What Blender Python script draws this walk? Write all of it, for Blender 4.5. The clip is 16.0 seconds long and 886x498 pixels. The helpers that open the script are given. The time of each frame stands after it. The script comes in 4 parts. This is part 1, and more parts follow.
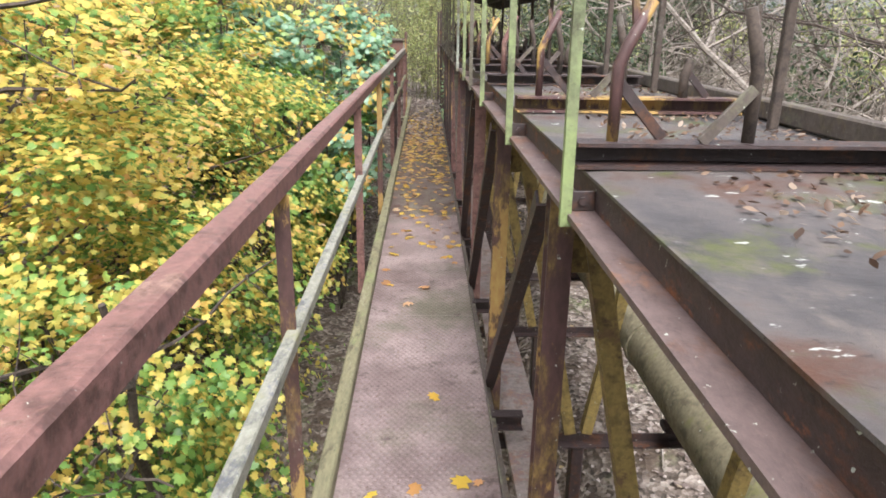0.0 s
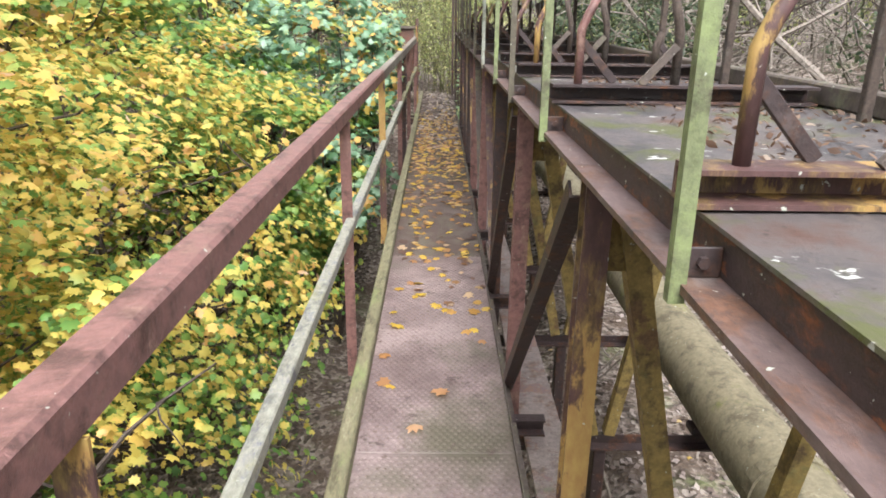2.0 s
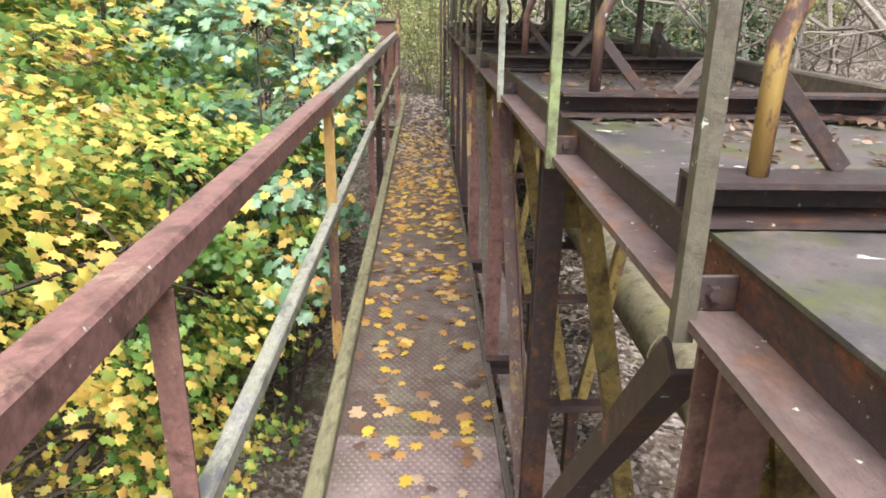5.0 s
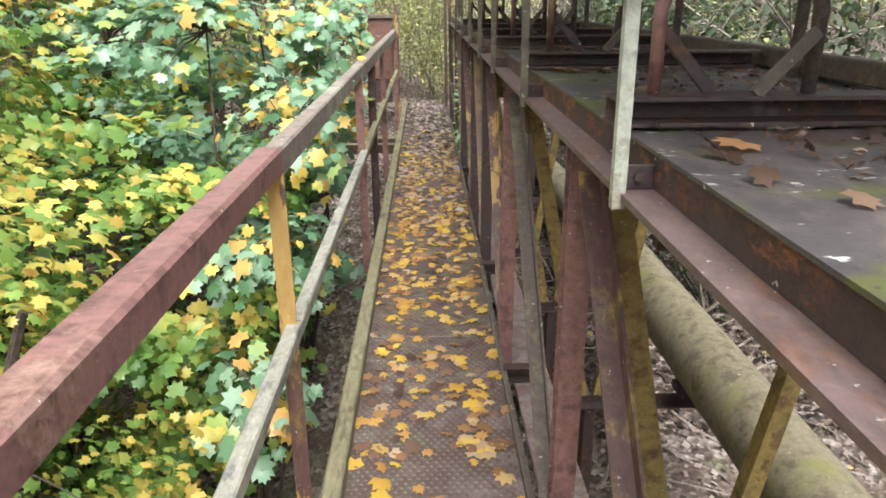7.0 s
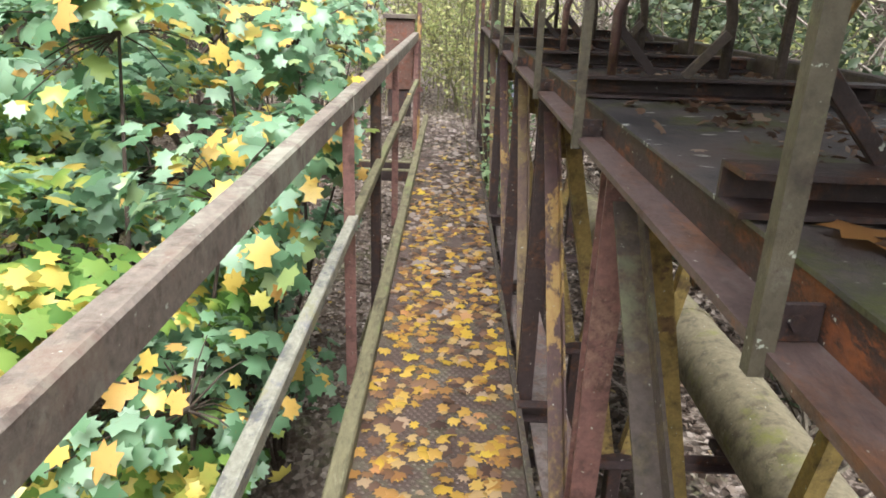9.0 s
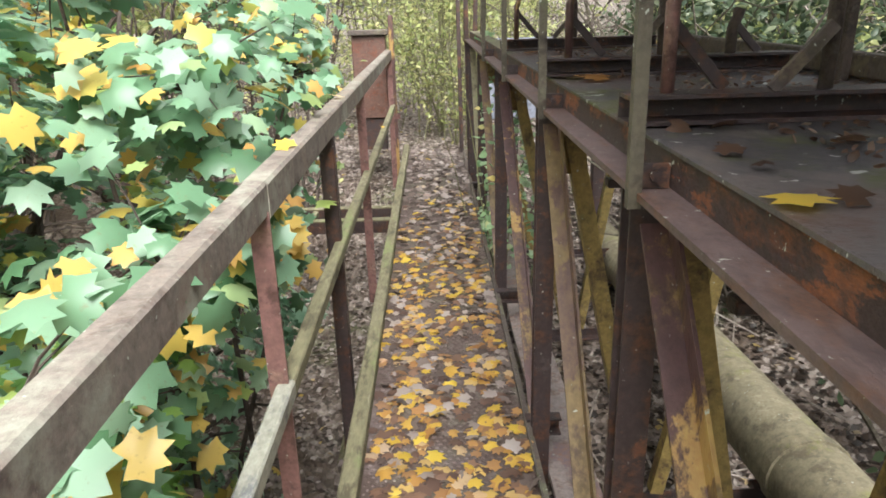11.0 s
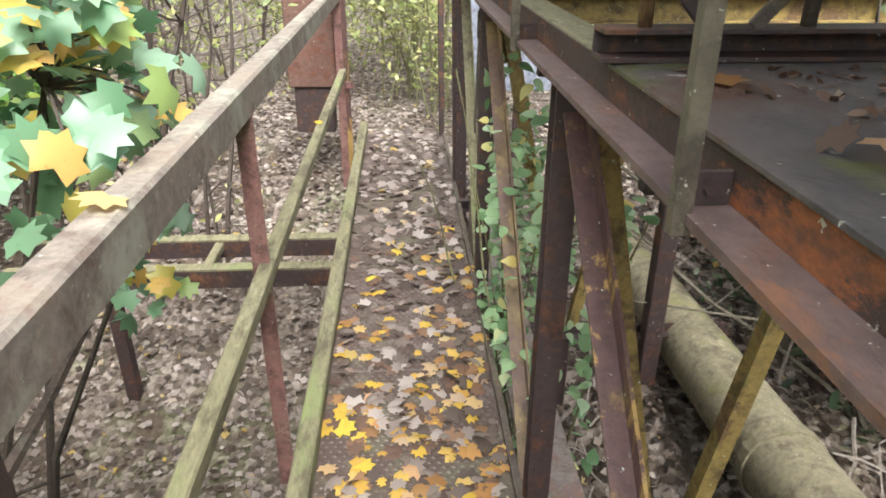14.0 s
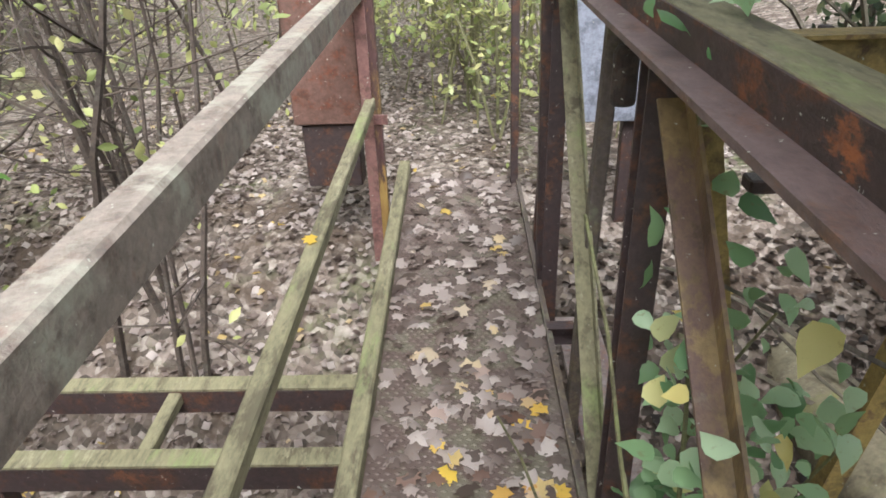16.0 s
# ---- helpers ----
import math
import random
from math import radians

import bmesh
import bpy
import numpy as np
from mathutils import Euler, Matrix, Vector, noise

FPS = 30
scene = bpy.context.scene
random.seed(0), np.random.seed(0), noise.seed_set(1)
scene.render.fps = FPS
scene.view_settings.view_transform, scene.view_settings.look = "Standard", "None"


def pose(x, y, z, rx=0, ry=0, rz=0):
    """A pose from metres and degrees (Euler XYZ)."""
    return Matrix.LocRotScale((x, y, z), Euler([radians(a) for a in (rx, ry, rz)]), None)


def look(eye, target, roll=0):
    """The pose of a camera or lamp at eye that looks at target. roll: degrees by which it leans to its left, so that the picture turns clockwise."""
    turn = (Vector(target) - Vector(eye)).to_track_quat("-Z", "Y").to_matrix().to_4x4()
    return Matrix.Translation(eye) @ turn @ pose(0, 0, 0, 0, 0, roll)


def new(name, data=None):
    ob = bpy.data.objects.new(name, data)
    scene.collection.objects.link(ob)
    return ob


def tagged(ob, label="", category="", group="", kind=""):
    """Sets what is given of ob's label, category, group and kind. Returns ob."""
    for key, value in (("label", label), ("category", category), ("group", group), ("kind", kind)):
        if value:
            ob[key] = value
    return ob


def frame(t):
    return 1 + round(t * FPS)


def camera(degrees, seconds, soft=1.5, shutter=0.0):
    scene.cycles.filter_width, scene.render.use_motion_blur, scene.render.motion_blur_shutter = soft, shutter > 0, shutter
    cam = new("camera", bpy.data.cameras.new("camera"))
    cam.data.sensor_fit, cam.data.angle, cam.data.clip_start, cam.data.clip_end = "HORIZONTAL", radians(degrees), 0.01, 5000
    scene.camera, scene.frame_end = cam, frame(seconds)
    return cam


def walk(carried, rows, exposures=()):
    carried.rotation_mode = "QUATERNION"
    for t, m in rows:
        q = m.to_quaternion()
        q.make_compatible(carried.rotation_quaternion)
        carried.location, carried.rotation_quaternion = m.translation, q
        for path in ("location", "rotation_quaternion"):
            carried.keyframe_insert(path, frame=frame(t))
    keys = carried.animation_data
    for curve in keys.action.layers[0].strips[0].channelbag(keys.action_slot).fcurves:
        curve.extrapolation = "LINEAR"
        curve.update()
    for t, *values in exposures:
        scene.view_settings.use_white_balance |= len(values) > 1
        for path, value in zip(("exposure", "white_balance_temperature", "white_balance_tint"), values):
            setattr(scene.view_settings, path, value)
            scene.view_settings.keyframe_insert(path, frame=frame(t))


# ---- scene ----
cam = camera(65.9, 16.0, 1.7)
PATH = [
    (0, (0.008, -0.168, 1.514), (0.061, 1.733, 0.895), 0.9),
    (0.5, (-0.014, 0.158, 1.497), (0.046, 2.069, 0.907), 1.2),
    (1, (-0.029, 0.483, 1.505), (0.053, 2.383, 0.886), 0.3),
    (1.5, (0.011, 0.859, 1.505), (0.046, 2.75, 0.855), 0.4),
    (2, (-0.014, 1.227, 1.482), (0.006, 3.118, 0.833), 0.8),
    (2.5, (-0.019, 1.608, 1.481), (0.03, 3.492, 0.81), -1.1),
    (3, (0.033, 1.988, 1.478), (0.071, 3.855, 0.761), -0.4),
    (3.5, (0.009, 2.349, 1.468), (0.084, 4.231, 0.797), 0.2),
    (3.7, (0.001, 2.489, 1.474), (0.095, 4.367, 0.792), 0.5),
    (5.8, (0.018, 3.799, 1.476), (0.01, 5.684, 0.807), 0.2),
    (6, (0.017, 3.94, 1.492), (-0.021, 5.823, 0.82), -0.6),
    (6.5, (0.01, 4.326, 1.456), (0.062, 6.222, 0.821), 0.9),
    (7, (-0.017, 4.675, 1.463), (0.024, 6.553, 0.776), -0.4),
    (7.5, (0.015, 5.099, 1.465), (0.0, 6.982, 0.791), 0.9),
    (8, (0.007, 5.455, 1.451), (0.05, 7.352, 0.821), 0.5),
    (8.5, (-0.022, 5.791, 1.457), (-0.003, 7.669, 0.769), 0.1),
    (9, (-0.01, 6.164, 1.468), (-0.019, 8.041, 0.777), 2.0),
    (9.5, (-0.018, 6.476, 1.44), (-0.028, 8.349, 0.737), 1.0),
    (10, (-0.043, 6.844, 1.446), (-0.024, 8.712, 0.731), 0.2),
    (10.2, (-0.041, 6.983, 1.445), (-0.068, 8.871, 0.784), -2.3),
    (12.3, (0.002, 8.333, 1.464), (0.101, 10.196, 0.743), 0.7),
    (12.5, (-0.014, 8.493, 1.451), (0.079, 10.348, 0.71), 1.1),
    (13, (0.003, 8.926, 1.464), (0.045, 10.749, 0.643), -3.3),
    (13.5, (0.028, 9.291, 1.448), (0.044, 11.081, 0.557), -1.6),
    (14, (-0.013, 9.666, 1.456), (0.092, 11.467, 0.592), 0.2),
    (14.5, (-0.032, 10.054, 1.455), (0.046, 11.851, 0.58), -0.9),
    (15, (0.01, 10.48, 1.458), (-0.047, 12.26, 0.548), -1.8),
    (15.5, (0.006, 10.931, 1.428), (0.003, 12.708, 0.51), 0.1),
    (16, (-0.009, 11.326, 1.434), (-0.069, 13.082, 0.48), -2.1),
]
walk(cam, [(t, look(eye, target, roll)) for t, eye, target, roll in PATH],
     [(0.0, 1.42, 6200, 9), (6.0, 1.62, 6350, 8), (10.2, 1.66, 6300, 7), (12.4, 1.86, 6300, 5), (14.0, 2.0, 6300, 6), (16.0, 1.68, 6050, 7)])

# ---- world and light: overcast autumn day ----
SUN_EL, SUN_AZ = 56.0, 172.0
world = bpy.data.worlds.new("overcast_sky")
scene.world = world
world.use_nodes = True
wn = world.node_tree
sky = wn.nodes.new("ShaderNodeTexSky")
sky.sky_type = 'NISHITA'
sky.sun_disc = False
sky.sun_elevation, sky.sun_rotation = radians(SUN_EL), radians(SUN_AZ)
sky.air_density, sky.dust_density, sky.ozone_density = 1.0, 4.0, 1.0
hsv = wn.nodes.new("ShaderNodeHueSaturation")
hsv.inputs["Saturation"].default_value = 0.15
wn.links.new(sky.outputs[0], hsv.inputs["Color"])
wn.links.new(hsv.outputs[0], wn.nodes["Background"].inputs[0])
wn.nodes["Background"].inputs[1].default_value = 0.15
sun = new("sun", bpy.data.lights.new("sun", 'SUN'))
sun.data.energy, sun.data.angle, sun.data.color = 1.9, radians(35), (1.0, 0.97, 0.92)
sun.matrix_world = look((0, 0, 0), (-math.sin(radians(SUN_AZ)) * math.cos(radians(SUN_EL)), -math.cos(radians(SUN_AZ)) * math.cos(radians(SUN_EL)), -math.sin(radians(SUN_EL))))


# ---- materials ----
def nodes_of(name):
    m = bpy.data.materials.new(name)
    m.use_nodes = True
    return m, m.node_tree, m.node_tree.nodes["Principled BSDF"]


def ramp(nt, src, stops):
    r = nt.nodes.new("ShaderNodeValToRGB")
    el = r.color_ramp.elements
    while len(el) < len(stops):
        el.new(0.5)
    for e, (p, c) in zip(el, stops):
        e.position, e.color = p, (*c, 1)
    nt.links.new(src, r.inputs[0])
    return r.outputs[0]


def noise_of(nt, scale, detail=6, rough=0.6, stretch=None, seed=0.0):
    tc = nt.nodes.new("ShaderNodeTexCoord")
    mp = nt.nodes.new("ShaderNodeMapping")
    mp.inputs["Location"].default_value = (seed, seed * 1.7, seed * 0.6)
    if stretch:
        mp.inputs["Scale"].default_value = stretch
    nt.links.new(tc.outputs["Object"], mp.inputs[0])
    n = nt.nodes.new("ShaderNodeTexNoise")
    n.inputs["Scale"].default_value, n.inputs["Detail"].default_value, n.inputs["Roughness"].default_value = scale, detail, rough
    nt.links.new(mp.outputs[0], n.inputs["Vector"])
    return n.outputs["Fac"]


def mixed(nt, fac, a, b):
    m = nt.nodes.new("ShaderNodeMix")
    m.data_type = 'RGBA'
    nt.links.new(fac, m.inputs[0]) if not isinstance(fac, float) else setattr(m.inputs[0], "default_value", fac)
    for sock, v in ((m.inputs[6], a), (m.inputs[7], b)):
        if isinstance(v, tuple):
            sock.default_value = (*v, 1)
        else:
            nt.links.new(v, sock)
    return m.outputs[2]


def bumped(nt, bsdf, src, strength, dist=0.004):
    b = nt.nodes.new("ShaderNodeBump")
    b.inputs["Strength"].default_value, b.inputs["Distance"].default_value = strength, dist
    nt.links.new(src, b.inputs["Height"])
    nt.links.new(b.outputs[0], bsdf.inputs["Normal"])


def step(nt, src, lo, hi):
    return ramp(nt, src, [(lo, (0, 0, 0)), (hi, (1, 1, 1))])


def worn(name, paint, under, patch, growth, amount=0.5, grow=0.6, rough=0.65, scale=5.0, stretch=None, speck=0.64):
    """Old painted steel or timber: paint, flaked patches of what is under it, lichen and moss, pale specks."""
    m, nt, b = nodes_of(name)
    big = noise_of(nt, scale, 8, 0.7, stretch)
    fine = noise_of(nt, scale * 9, 6, 0.75, stretch, 3.0)
    mid = noise_of(nt, scale * 2.6, 7, 0.72, stretch, 11.0)
    fac = step(nt, fine, 0.36, 0.64)
    c = mixed(nt, fac, tuple(v * 1.15 for v in paint), tuple(v * 0.7 for v in paint))
    c = mixed(nt, step(nt, mid, 0.5, 0.62), c, mixed(nt, fac, tuple(v * 0.75 for v in under), tuple(v * 0.45 for v in paint)))
    c = mixed(nt, step(nt, big, amount, amount + 0.03), c, mixed(nt, fac, under, patch))
    c = mixed(nt, step(nt, noise_of(nt, scale * 0.8, 8, 0.75, stretch, 8.0), grow, grow + 0.12), c, growth)
    c = mixed(nt, step(nt, noise_of(nt, 60, 3, 0.6, None, 5.0), speck + 0.05, speck + 0.09), c, (0.42, 0.44, 0.38))
    nt.links.new(c, b.inputs["Base Color"])
    b.inputs["Roughness"].default_value = rough
    bumped(nt, b, mixed(nt, 0.5, fine, mid), 0.9, 0.006)
    return m


RED = worn("red_oxide_paint", (0.2, 0.1, 0.09), (0.1, 0.048, 0.04), (0.28, 0.17, 0.14), (0.25, 0.2, 0.19), 0.56, 0.66, 0.5)
DARKRED = worn("dark_rusty_steel", (0.043, 0.028, 0.028), (0.16, 0.064, 0.03), (0.07, 0.038, 0.028), (0.11, 0.092, 0.088), 0.6, 0.63, 0.55)
GREYRED = worn("lichened_rail_paint", (0.2, 0.165, 0.14), (0.17, 0.115, 0.095), (0.23, 0.2, 0.16), (0.28, 0.27, 0.22), 0.55, 0.52, 0.7)
YELLOW = worn("old_yellow_paint", (0.27, 0.19, 0.06), (0.09, 0.05, 0.03), (0.2, 0.12, 0.05), (0.17, 0.17, 0.07), 0.57, 0.58, 0.6)
MIXPOST = worn("flaked_post_paint", (0.085, 0.042, 0.04), (0.38, 0.25, 0.08), (0.3, 0.17, 0.06), (0.2, 0.19, 0.14), 0.53, 0.6, 0.6, 4.0, (1, 1, 0.4))
FLAKEPOST = worn("yellow_flaked_post", (0.2, 0.135, 0.06), (0.09, 0.05, 0.045), (0.16, 0.1, 0.06), (0.22, 0.2, 0.13), 0.5, 0.62, 0.6, 3.5, (1, 1, 0.4))
PALEPOST = worn("lichened_grey_post", (0.095, 0.073, 0.063), (0.15, 0.12, 0.075), (0.07, 0.045, 0.04), (0.16, 0.16, 0.1), 0.55, 0.55, 0.75)
BLUEBAR = worn("weathered_mid_rail", (0.3, 0.29, 0.24), (0.15, 0.15, 0.18), (0.36, 0.34, 0.27), (0.25, 0.24, 0.13), 0.54, 0.55, 0.7, 7.0, (1, 0.5, 1))
MOSSY = worn("mossy_kick_beam", (0.19, 0.17, 0.1), (0.1, 0.08, 0.05), (0.26, 0.24, 0.15), (0.19, 0.22, 0.09), 0.56, 0.55, 0.85, 6.0, (1, 0.3, 1), 0.7)
GREENHANG = worn("algae_green_angle", (0.16, 0.18, 0.09), (0.1, 0.085, 0.055), (0.2, 0.19, 0.12), (0.22, 0.27, 0.11), 0.6, 0.5, 0.7)
WHITEHANG = worn("pale_lichened_angle", (0.36, 0.37, 0.31), (0.18, 0.14, 0.1), (0.3, 0.28, 0.22), (0.25, 0.27, 0.17), 0.56, 0.6, 0.7)
DARKHANG = worn("dark_lichened_angle", (0.1, 0.085, 0.06), (0.06, 0.04, 0.035), (0.15, 0.14, 0.1), (0.16, 0.17, 0.09), 0.56, 0.55, 0.7)
PIPE = worn("mossy_pipe_wrap", (0.2, 0.17, 0.11), (0.16, 0.13, 0.08), (0.28, 0.25, 0.17), (0.17, 0.17, 0.05), 0.6, 0.55, 0.8, 4.0)
CHORD = worn("faded_chord_plate", (0.3, 0.24, 0.22), (0.3, 0.17, 0.11), (0.2, 0.15, 0.17), (0.2, 0.21, 0.13), 0.53, 0.62, 0.55)
# rust plus painted light: upright web coloured darker, upward flange paler
SHADED_WEB = worn("shaded_rusted_beam_web", (0.05, 0.03, 0.028), (0.26, 0.085, 0.03), (0.1, 0.045, 0.03), (0.14, 0.1, 0.09), 0.57, 0.68, 0.7, 6.0, (1, 0.45, 1))
LIT_FLANGE = worn("lit_pinkish_beam_flange", (0.125, 0.085, 0.08), (0.2, 0.095, 0.055), (0.12, 0.075, 0.065), (0.2, 0.175, 0.16), 0.6, 0.62, 0.6, 5.0, (1, 0.5, 1))
PANEL = worn("brown_panel_paint", (0.13, 0.07, 0.055), (0.2, 0.06, 0.03), (0.09, 0.05, 0.04), (0.2, 0.17, 0.15), 0.6, 0.68, 0.5)
BLUEPANEL = worn("pale_blue_sheet", (0.22, 0.23, 0.28), (0.16, 0.16, 0.2), (0.26, 0.27, 0.31), (0.22, 0.22, 0.2), 0.6, 0.6, 0.6)
BARK = worn("woodland_bark", (0.1, 0.085, 0.06), (0.06, 0.045, 0.035), (0.15, 0.13, 0.1), (0.1, 0.11, 0.04), 0.52, 0.6, 0.9, 8.0, (1, 1, 0.3), 0.72)
TWIG = worn("pale_dead_twig", (0.25, 0.21, 0.18), (0.15, 0.12, 0.1), (0.3, 0.27, 0.24), (0.2, 0.2, 0.12), 0.55, 0.62, 0.9, 10.0, None, 0.75)
DARKTWIG = worn("dark_branch", (0.07, 0.05, 0.04), (0.045, 0.033, 0.028), (0.1, 0.085, 0.07), (0.09, 0.1, 0.05), 0.55, 0.6, 0.9, 10.0, None, 0.75)
STEMGREEN = worn("greenish_sapling_bark", (0.17, 0.16, 0.08), (0.12, 0.1, 0.06), (0.2, 0.19, 0.12), (0.18, 0.2, 0.08), 0.55, 0.55, 0.9, 8.0, None, 0.72)
ROOFM = worn("dark_roof_sheet", (0.04, 0.03, 0.028), (0.07, 0.04, 0.03), (0.05, 0.04, 0.035), (0.07, 0.07, 0.04), 0.55, 0.62, 0.8)


def deck_metal(name, dirt, tone):
    m, nt, b = nodes_of(name)
    big = noise_of(nt, 2.2, 8, 0.7)
    fine = noise_of(nt, 45, 5, 0.7)
    c = ramp(nt, big, [(p, tuple(v * tone for v in rgb)) for p, rgb in ((0.3, (0.1, 0.068, 0.062)), (0.46, (0.17, 0.124, 0.12)), (0.6, (0.26, 0.2, 0.19)), (0.75, (0.14, 0.09, 0.08)))])
    c = mixed(nt, step(nt, fine, 0.52, 0.7), c, (0.1, 0.06, 0.05))
    c = mixed(nt, step(nt, noise_of(nt, 1.1, 6, 0.7, None, 4.0), dirt, dirt + 0.14), c, (0.1, 0.085, 0.06))
    c = mixed(nt, step(nt, noise_of(nt, 7, 8, 0.75, None, 6.0), dirt + 0.02, dirt + 0.1), c, (0.075, 0.05, 0.042))
    nt.links.new(c, b.inputs["Base Color"])
    b.inputs["Roughness"].default_value = 0.5
    bumped(nt, b, fine, 0.3, 0.002)
    return m


def platform_metal():
    m, nt, b = nodes_of("platform_sheet")
    big = noise_of(nt, 2.6, 8, 0.7)
    c = ramp(nt, big, [(0.34, (0.028, 0.025, 0.027)), (0.47, (0.062, 0.054, 0.056)), (0.56, (0.1, 0.083, 0.08)), (0.68, (0.085, 0.036, 0.022))])
    c = mixed(nt, step(nt, noise_of(nt, 4, 7, 0.7, None, 2.0), 0.53, 0.62), c, (0.075, 0.08, 0.025))
    c = mixed(nt, step(nt, noise_of(nt, 17, 4, 0.6, (1, 1.8, 1), 6.0), 0.655, 0.68), c, (0.45, 0.45, 0.42))
    c = mixed(nt, step(nt, noise_of(nt, 70, 4, 0.7, None, 3.0), 0.6, 0.7), c, (0.035, 0.024, 0.02))
    nt.links.new(c, b.inputs["Base Color"])
    b.inputs["Roughness"].default_value = 0.55
    c = mixed(nt, step(nt, noise_of(nt, 9, 8, 0.8, (1, 0.5, 1), 13.0), 0.52, 0.7), c, (0.15, 0.12, 0.105))
    nt.links.new(c, b.inputs["Base Color"])
    bumped(nt, b, noise_of(nt, 40, 6, 0.75), 0.8, 0.005)
    return m


def soil():
    m, nt, b = nodes_of("leaf_litter_soil")
    big = noise_of(nt, 1.3, 8, 0.7)
    vor = nt.nodes.new("ShaderNodeTexVoronoi")
    vor.inputs["Scale"].default_value = 26
    tc = nt.nodes.new("ShaderNodeTexCoord")
    nt.links.new(tc.outputs["Object"], vor.inputs["Vector"])
    sep = nt.nodes.new("ShaderNodeSeparateColor")
    nt.links.new(vor.outputs["Color"], sep.inputs[0])
    c = ramp(nt, sep.outputs[0], [(0.0, (0.05, 0.038, 0.03)), (0.35, (0.115, 0.087, 0.07)), (0.7, (0.2, 0.158, 0.135)), (0.95, (0.29, 0.245, 0.215))])
    c = mixed(nt, step(nt, big, 0.55, 0.72), c, (0.1, 0.12, 0.04))
    c = mixed(nt, step(nt, noise_of(nt, 3, 6, 0.7, None, 9.0), 0.5, 0.6), c, (0.08, 0.055, 0.04))
    nt.links.new(c, b.inputs["Base Color"])
    b.inputs["Roughness"].default_value = 0.9
    bumped(nt, b, vor.outputs["Distance"], 0.8, 0.03)
    return m


def leaf_mat(name, stops, per_object=False, gloss=0.45, patch=None, climb=0.0):
    """Leaf colour by a random value for each leaf, pushed by patches of the crown."""
    m, nt, b = nodes_of(name)
    if per_object:
        rnd = nt.nodes.new("ShaderNodeObjectInfo").outputs["Random"]
    else:
        rnd = nt.nodes.new("ShaderNodeNewGeometry").outputs["Random Per Island"]
    src = rnd
    if patch:
        add = nt.nodes.new("ShaderNodeMath")
        add.operation = 'MULTIPLY_ADD'
        nt.links.new(rnd, add.inputs[0])
        add.inputs[1].default_value = 0.5
        sh = nt.nodes.new("ShaderNodeMath")
        sh.operation = 'MULTIPLY_ADD'
        nt.links.new(noise_of(nt, patch, 3, 0.5), sh.inputs[0])
        sh.inputs[1].default_value, sh.inputs[2].default_value = 1.6, -0.55
        nt.links.new(sh.outputs[0], add.inputs[2])
        src = add.outputs[0]
        if climb:
            # leaves higher up have turned further
            tc = nt.nodes.new("ShaderNodeTexCoord")
            xyz = nt.nodes.new("ShaderNodeSeparateXYZ")
            nt.links.new(tc.outputs["Object"], xyz.inputs[0])
            up = nt.nodes.new("ShaderNodeMath")
            up.operation = 'MULTIPLY_ADD'
            nt.links.new(xyz.outputs["Z"], up.inputs[0])
            up.inputs[1].default_value = climb
            nt.links.new(src, up.inputs[2])
            src = up.outputs[0]
    c = ramp(nt, src, stops)
    c = mixed(nt, step(nt, noise_of(nt, 60, 4, 0.7), 0.6, 0.72), c, mixed(nt, 0.4, c, (0.2, 0.09, 0.03)))
    nt.links.new(c, b.inputs["Base Color"])
    b.inputs["Roughness"].default_value = gloss
    tr = nt.nodes.new("ShaderNodeBsdfTranslucent")
    nt.links.new(c, tr.inputs[0])
    mx = nt.nodes.new("ShaderNodeMixShader")
    mx.inputs[0].default_value = 0.42
    nt.links.new(b.outputs[0], mx.inputs[1])
    nt.links.new(tr.outputs[0], mx.inputs[2])
    nt.links.new(mx.outputs[0], nt.nodes["Material Output"].inputs[0])
    return m


G0, G1, G2 = (0.045, 0.095, 0.03), (0.11, 0.23, 0.05), (0.24, 0.36, 0.08)
Y0, Y1, O1, P1 = (0.5, 0.43, 0.1), (0.68, 0.51, 0.12), (0.64, 0.36, 0.12), (0.55, 0.4, 0.28)
LEAF_YELLOW = leaf_mat("autumn_maple_leaves", [(0.0, G0), (0.2, G1), (0.4, G2), (0.52, Y0), (0.72, Y1), (0.93, O1), (1.0, P1)], patch=2.0, climb=0.07)
LEAF_MIXED = leaf_mat("turning_maple_leaves", [(0.0, G0), (0.3, G1), (0.6, G2), (0.74, Y0), (0.9, Y1), (1.0, O1)], patch=2.0)
LEAF_GREEN = leaf_mat("bluish_green_leaves", [(0.0, (0.07, 0.15, 0.08)), (0.3, (0.2, 0.35, 0.22)), (0.66, (0.31, 0.45, 0.33)), (0.78, (0.38, 0.5, 0.16)), (0.88, Y1), (1.0, O1)], gloss=0.36, patch=2.2)
LEAF_SAPLING = leaf_mat("young_maple_leaves", [(0.0, (0.06, 0.14, 0.06)), (0.35, (0.17, 0.31, 0.18)), (0.66, (0.31, 0.45, 0.32)), (0.76, (0.35, 0.45, 0.12)), (0.82, Y1), (1.0, O1)], gloss=0.36)
LEAF_FAR = leaf_mat("distant_woodland_leaves", [(0.0, (0.16, 0.2, 0.07)), (0.4, (0.34, 0.38, 0.14)), (0.75, (0.46, 0.46, 0.19)), (1.0, (0.5, 0.46, 0.22))])
LEAF_IVY = leaf_mat("dull_evergreen_leaves", [(0.0, (0.03, 0.05, 0.025)), (0.6, (0.07, 0.1, 0.05)), (1.0, (0.15, 0.17, 0.09))])
